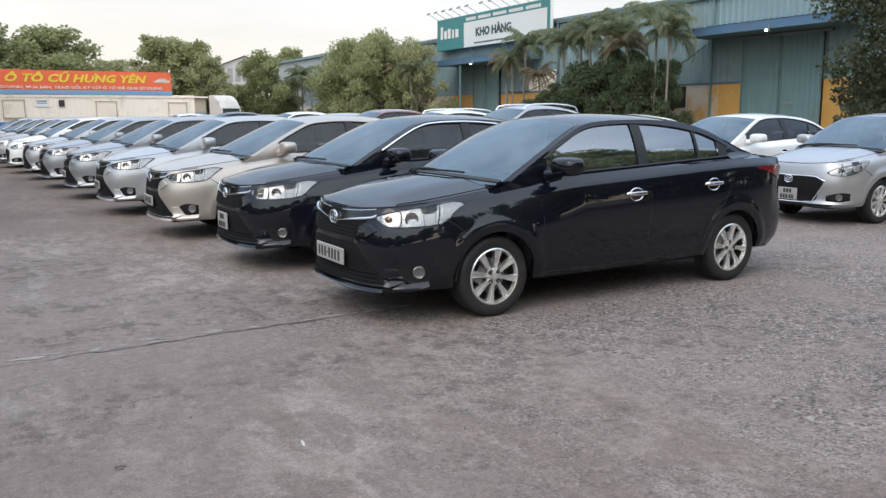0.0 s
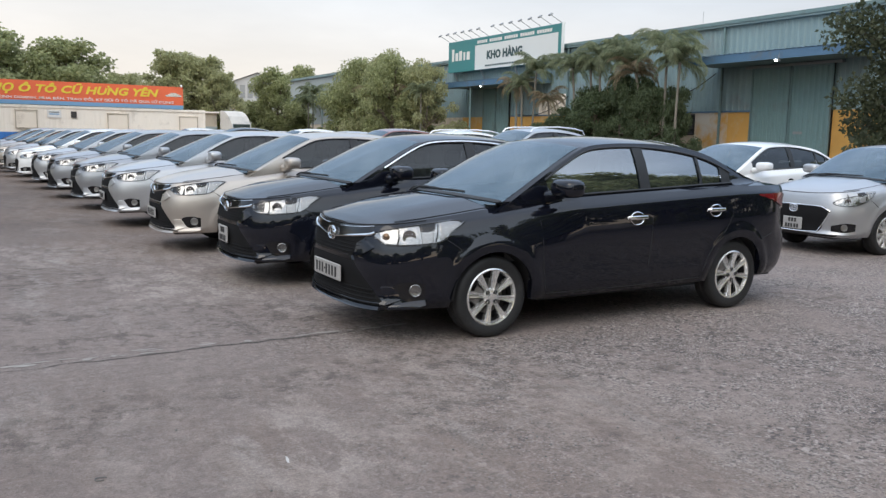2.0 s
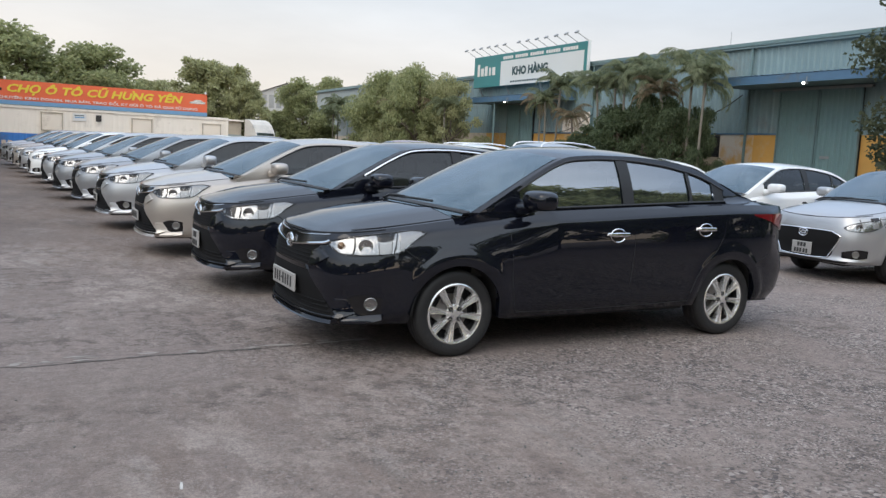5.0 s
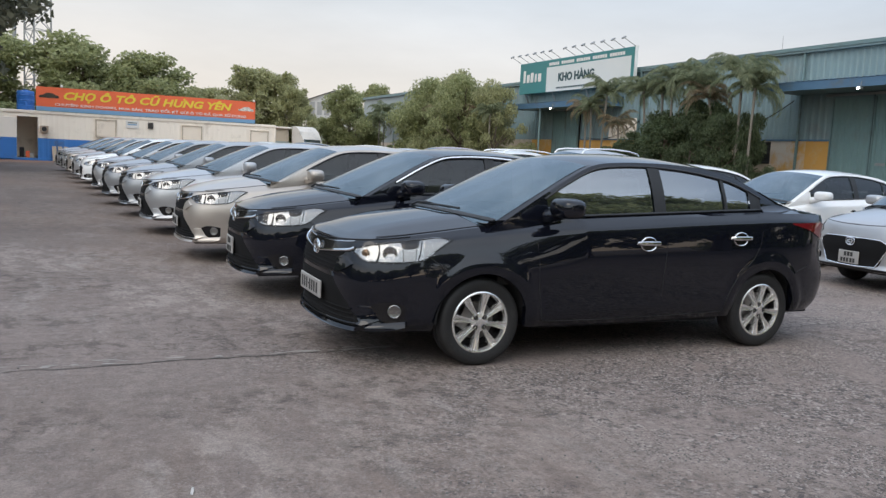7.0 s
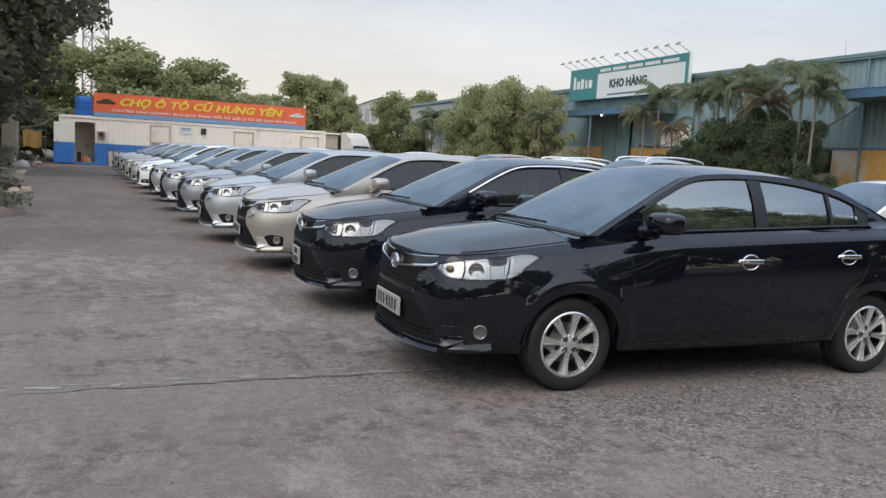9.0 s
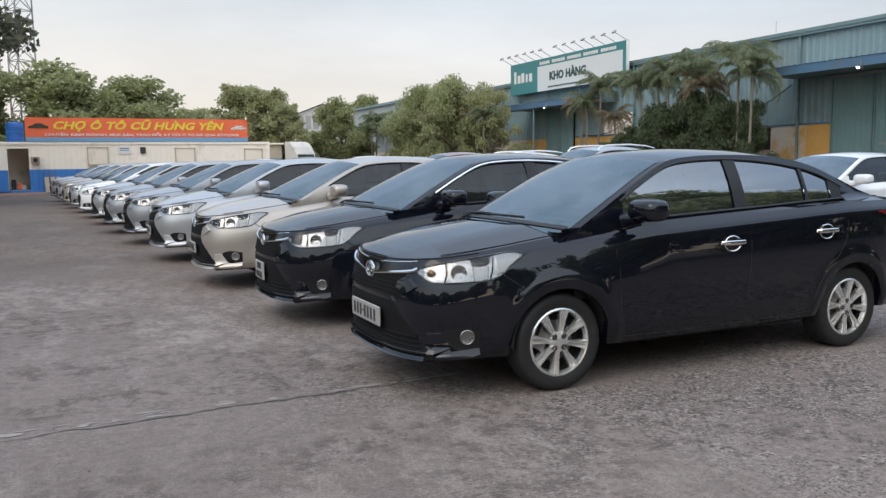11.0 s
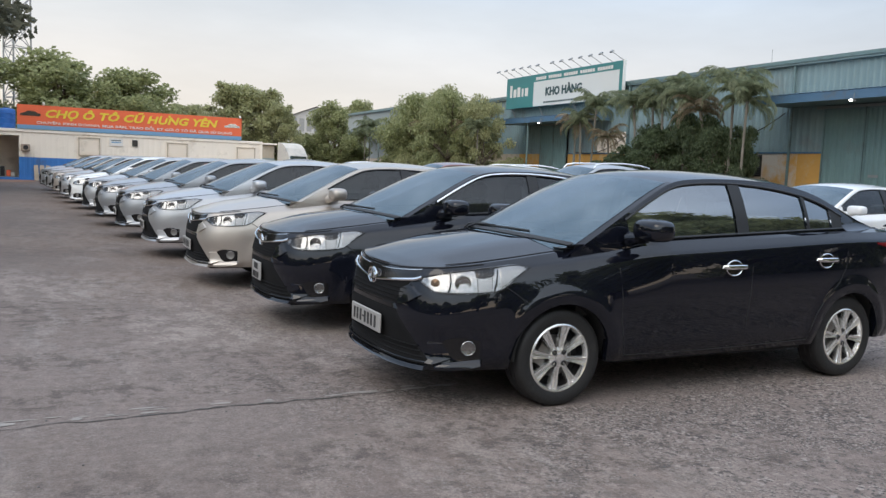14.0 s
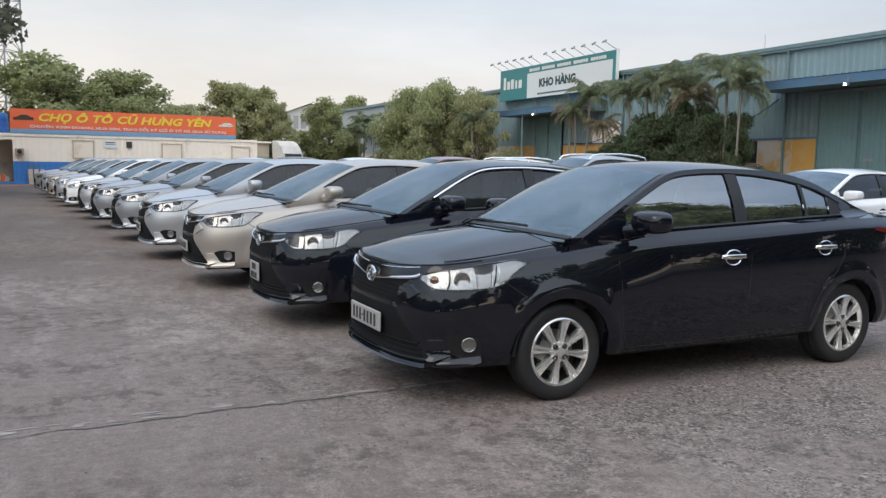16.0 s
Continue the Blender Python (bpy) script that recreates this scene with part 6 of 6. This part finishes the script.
def shed(x, y):
    root = thing("shed", "small pale pinkish shed beside a lorry", "shed", Matrix.Translation((x, y, 0)))
    part("wall", Shape().box((-.8, 0, 0), (.8, 2.5, 2.9), None, .02), MAT["pale_wall"], root)
    part("base_band", Shape().box((-.81, -.02, 0), (.81, 0, 1.9)), MAT["sheet_pale"], root)
    part("roof", Shape().box((-.95, -.25, 2.9), (.95, 2.7, 3.02), None, .02), MAT["white_sheet"], root)


shed(11.9, 58.2)


def stone(rng, r):
    s = Shape().blob((0, 0, 0), (1, 1, 1), 10, 6, .8)
    s.v = [tuple(np.array(p) * (1 + .25 * rng.normal()) * r) for p in s.v]
    return s


def clutter():
    rng = np.random.default_rng(21)
    for x, y, w, h in ((-8.6, 45.2, .75, 3.2), (-9.9, 47.5, .6, 2.4)):
        s = Shape().box((-w / 2, -w / 2, 0), (w / 2, w / 2, h), None, .03)
        s.box((-w / 2 - .06, -w / 2 - .06, h - .15), (w / 2 + .06, w / 2 + .06, h), None, .02)
        tagged(part("gate_post", s, MAT["brick"], m=Matrix.Translation((x, y, 0))), "weathered brown plastered gate post", "post")
    s = Shape().box((-.55, -.35, 0), (.55, .35, .62), None, .04)
    s.box((-.58, -.38, .55), (.58, .38, .66), None, .03)
    tagged(part("foam_box", s, MAT["paper"], m=Matrix.Translation((-9.3, 41.5, .02)) @ pose(0, 0, 0, 0, 0, 12)), "white foam box lying at the yard's edge", "box")
    bag = Shape().blob((0, 0, .16), (.42, .30, .20), 14, 8)
    bag.v = [(p[0] * (1 + .2 * math.sin(9 * p[1])), p[1], max(0, p[2] * (1 + .2 * math.sin(11 * p[0])))) for p in bag.v]
    tagged(part("plastic_bag", bag, MAT["paper"], smooth=50, m=Matrix.Translation((-7.1, 35.5, 0))), "crumpled white plastic bag on the ground", "bag")
    # planting bed along the left edge
    bed = Shape()
    rows = []
    for i in range(15):
        y = 9 + i * 2.2
        edge = -5.15 - .055 * (y - 9) + .18 * math.sin(i * 1.7)
        rows.append([(edge - 8.5, y, .18), (edge - 4, y, .25 + .08 * math.sin(i)), (edge - 1.2, y, .16 + .08 * math.sin(2 * i)), (edge - .3, y, .07), (edge, y, .0)])
    bed.grid(rows)
    tagged(part("planting_bed", bed, MAT["soil"], smooth=60), "reddish soil bed at the yard's edge", "soil", kind="structure")
    for x, y, r in ((-5.25, 17.2, .26), (-5.65, 17.9, .30), (-5.1, 18.6, .22), (-5.5, 16.2, .24), (-6.0, 19.4, .28), (-5.4, 14.4, .2), (-6.4, 30, .22), (-6.9, 38, .25), (-7.4, 40.5, .3), (-7.0, 42.5, .25)):
        st = stone(rng, r * .75)
        tagged(part("kerb_stone", st, MAT["brick"], smooth=50, m=Matrix.Translation((x, y, r * .28)) @ Matrix.Diagonal((1.2, .9, .6, 1))), "rough brown stone edging a planting bed", "stone", "stones edging the bed")
    mound = Shape().blob((0, 0, 0), (.85, 1.1, .26), 18, 10)
    mound.v = [(p[0] * (1 + .1 * math.sin(7 * p[1])), p[1] * (1 + .1 * math.sin(8 * p[0])), max(-.02, p[2])) for p in mound.v]
    tagged(part("soil_mound", mound, MAT["soil"], smooth=50, m=Matrix.Translation((-5.25, 12.3, 0))), "heap of brown soil with dry grass", "soil")
    for x, y, h, w, n, leaf in ((-5.75, 17.6, .55, 1.1, 600, "brownish"), (-6.2, 18.9, .5, 1.1, 500, "brownish"), (-5.75, 16.3, .40, 1.0, 450, "brownish"), (-5.1, 12.4, .34, 1.5, 500, "brownish"), (-5.6, 13.4, .45, 1.2, 400, "dry"), (-6.4, 15.2, .7, 1.1, 500, "dark"),
                                (-6.6, 22, .6, 1.3, 500, "brownish"), (-7.0, 26, .7, 1.3, 500, "dark"), (-7.4, 30, .7, 1.4, 500, "brownish"), (-8.4, 37, .8, 1.6, 500, "brownish"), (-9.2, 43, .9, 1.8, 600, "brownish"), (-7.6, 44.5, .6, 1.4, 500, "dark")):
        root = thing("low_shrub", {"dark": "low dark green plant in the soil bed", "brownish": "low brownish scrub in the soil bed"}[leaf] if leaf != "dry" else "tuft of dry grass on a soil heap", "plant", Matrix.Translation((x, y, .05)), "scrub along the yard's edge")
        cl = [((rng.uniform(-.4, .4) * w, rng.uniform(-.4, .4) * w, h * rng.uniform(.35, .75)), (w * .25, w * .25, h * .35)) for _ in range(6)]
        part("leaves", leaf_cloud(rng, cl, n, .10).mesh("leaves", [LEAF[leaf]]), None, root)
        st = Shape()
        for c, _ in cl:
            st.tube([(0, 0, -.05), (c[0] * .6, c[1] * .6, c[2] * .6), c], [.012, .009, .005], 4)
        part("stems", st, MAT["bark"], root)
    # foot of the container
    for i in range(3):
        tagged(part("plank", Shape().box((-.11, -.02, 0), (.11, .02, .85), Matrix.Translation((-3.55 + i * .26, 45.82 - .02 * i, .0)) @ pose(0, 0, 0, -10, 3 * i - 3, 0)), MAT["pale_wall"]),
               "short pale board leaning on a container", "board", "boards leaning on the container")
    tarp = Shape().grid([[(-8.15 + .12 * i, 46.7 + .07 * math.sin(i * 1.3), z + .05 * math.sin(i * .9)) for i in range(9)] for z in (.85, 1.2, 1.55, 1.8)])
    tagged(part("tarpaulin", tarp, MAT["tarp"], smooth=60), "faded mustard tarpaulin hung by the gate", "tarpaulin")
    tagged(part("tarpaulin_rail", Shape().tube([(-8.3, 46.75, 0), (-8.3, 46.75, 1.85), (-7.0, 46.75, 1.85), (-7.0, 46.75, 0)], .03, 6), MAT["steel"]), "thin steel frame carrying a tarpaulin", "frame")
    tagged(part("soil_strip", Shape().grid([[(-7.6 + .5 * i, 45.95, .012), (-7.6 + .5 * i, 43, .008), (-7.6 + .5 * i, 39.6 + .9 * math.sin(i * 1.9) + .08 * i * i, .004)] for i in range(9)]), MAT["red_soil"]), "strip of red brick dust by the container", "soil", kind="structure")
    for x, z, c in ((-5.25, .55, "plastic"), (-4.95, .35, "banner"), (-4.75, .25, "paper")):
        tagged(part("household_item", Shape().box((-.11, -.1, 0), (.11, .1, z), Matrix.Translation((x, 46.6, .16)), .02), MAT[c]), "small household item inside the container door", "box")
    rope = [(-6.3 - 2.3 * t, 46.0 - .6 * t, 2.75 - .75 * t - .35 * math.sin(math.pi * t)) for t in np.linspace(0, 1, 12)]
    tagged(part("rope", Shape().tube(rope, .016, 5), MAT["pale_wall"]), "dull thick rope tied from container to post", "rope")
    for i in range(9):
        x, y = -7.2 - rng.random() * 3, 43 + rng.random() * 3
        r = rng.uniform(.10, .28)
        tagged(part("rubble", stone(rng, r), MAT[("brick", "concrete", "paper")[i % 3]], smooth=50, m=Matrix.Translation((x, y, .2))), "broken lump of rubble by the gate posts", "rubble", "rubble by the gate posts")


MAT["red_soil"] = surf("red_brick_dust", (0.21, 0.13, 0.095), 1.0, var=0.35, scale=3, stain=(0.30, 0.13, 0.08), stain_amount=0.4)
MAT["tarp"] = surf("mustard_tarpaulin", (0.50, 0.30, 0.09), 0.7, var=0.2, scale=3)
clutter()


def ground_marks():
    """A long crack across the yard, thin cracks and small scraps."""
    rng = np.random.default_rng(5)
    def crack(x0, x1, y0, y1, wide, steps, rough):
        rows, y = [], 0.0
        for i in range(steps + 1):
            t = i / steps
            y += rng.normal(0, rough)
            y *= .93
            yy = y0 + (y1 - y0) * t + y
            w = wide * rng.uniform(.3, 1.3) * (.25 + 1.1 * abs(math.sin(t * 9.0 + 1.1)) ** 1.5) * (1 if 0 < i < steps else .1)
            x = x0 + (x1 - x0) * t
            rows.append([(x, yy - w, .0035), (x, yy + w, .0035)])
        return Shape().grid(rows)
    chips = Shape()
    for _ in range(150):
        x = -9 + 8.6 * rng.random() ** 1.4
        y = .44 + (x + 9) / 9.6 * .18 + .035 + abs(rng.normal(0, .035))
        n = int(rng.integers(6, 9))
        rx, ry, a0 = rng.uniform(.03, .12), rng.uniform(.008, .028), rng.uniform(0, 6)
        chips.poly([(x + rx * math.cos(a0 + 6.283 * k / n) * rng.uniform(.6, 1.1), y + ry * math.sin(a0 + 6.283 * k / n) * rng.uniform(.6, 1.1), .003 + .0006 * rng.random()) for k in range(n)])
    tagged(part("chipped_edge", chips, MAT["chip"]), "pale chipped concrete along a joint", "chips", kind="stuff")
    tagged(part("ground_crack", crack(-9, .6, .44, .62, .008, 240, .010), MAT["crack"]), "long dark joint crack across the yard", "crack", kind="structure")
    tagged(part("ground_crack", crack(.6, 9, .62, .40, .004, 160, .012), MAT["crack"]), "fine dark joint crack across the yard", "crack", kind="structure")
    scrap = Shape().grid([[(-.04, -.009, .006), (-.04, .009, .009)], [(0, -.011, .012), (0, .011, .008)], [(.04, -.006, .006), (.04, .008, .012)]])
    tagged(part("paper_scrap", scrap, MAT["paper"], m=Matrix.Translation((-2.08, -1.52, 0)) @ pose(0, 0, 0, 0, 0, 78) @ Matrix.Diagonal((.9, .6, .8, 1))), "small pale scrap of paper on the ground", "litter")
    ring = Shape().tube([(.028 * math.cos(a), .022 * math.sin(a), .004 + .002 * math.sin(3 * a)) for a in np.linspace(0, 5.2, 18)], .0035, 5)
    tagged(part("wire_ring", ring, MAT["grit"], m=Matrix.Translation((-2.843, -1.358, 0)) @ Matrix.Diagonal((.8, .8, .8, 1))), "small bent dark wire ring on the ground", "litter")
    pebbles = Shape()
    heaps = [(rng.uniform(-1.5, 6.5), rng.uniform(-4.2, 1.5), rng.uniform(.15, .5)) for _ in range(34)]
    for k in range(2600):
        if k < 700:
            x, y = rng.uniform(-4, 6), rng.uniform(-4.2, 4)
            if x < 0 and rng.random() < .55:
                continue
        else:
            hx, hy, hr = heaps[k % 34]
            x, y = hx + rng.normal(0, hr * 1.4), hy + rng.normal(0, hr * .7)
        r = rng.uniform(.002, .0065)
        pebbles.blob((x, y, r * .4), (r * 1.2, r, r * .7), 5, 3)
    tagged(part("gravel_grit", pebbles, MAT["grit"]), "scattered small grit on the yard surface", "grit", kind="stuff")


MAT["chip"] = surf("chipped_concrete", (0.30, 0.275, 0.25), 0.95, var=0.3, scale=8, bump=0.4, bscale=60)
MAT["grit"] = surf("dark_grit", (0.13, 0.125, 0.12), 0.9, var=0.5, scale=3)
ground_marks()
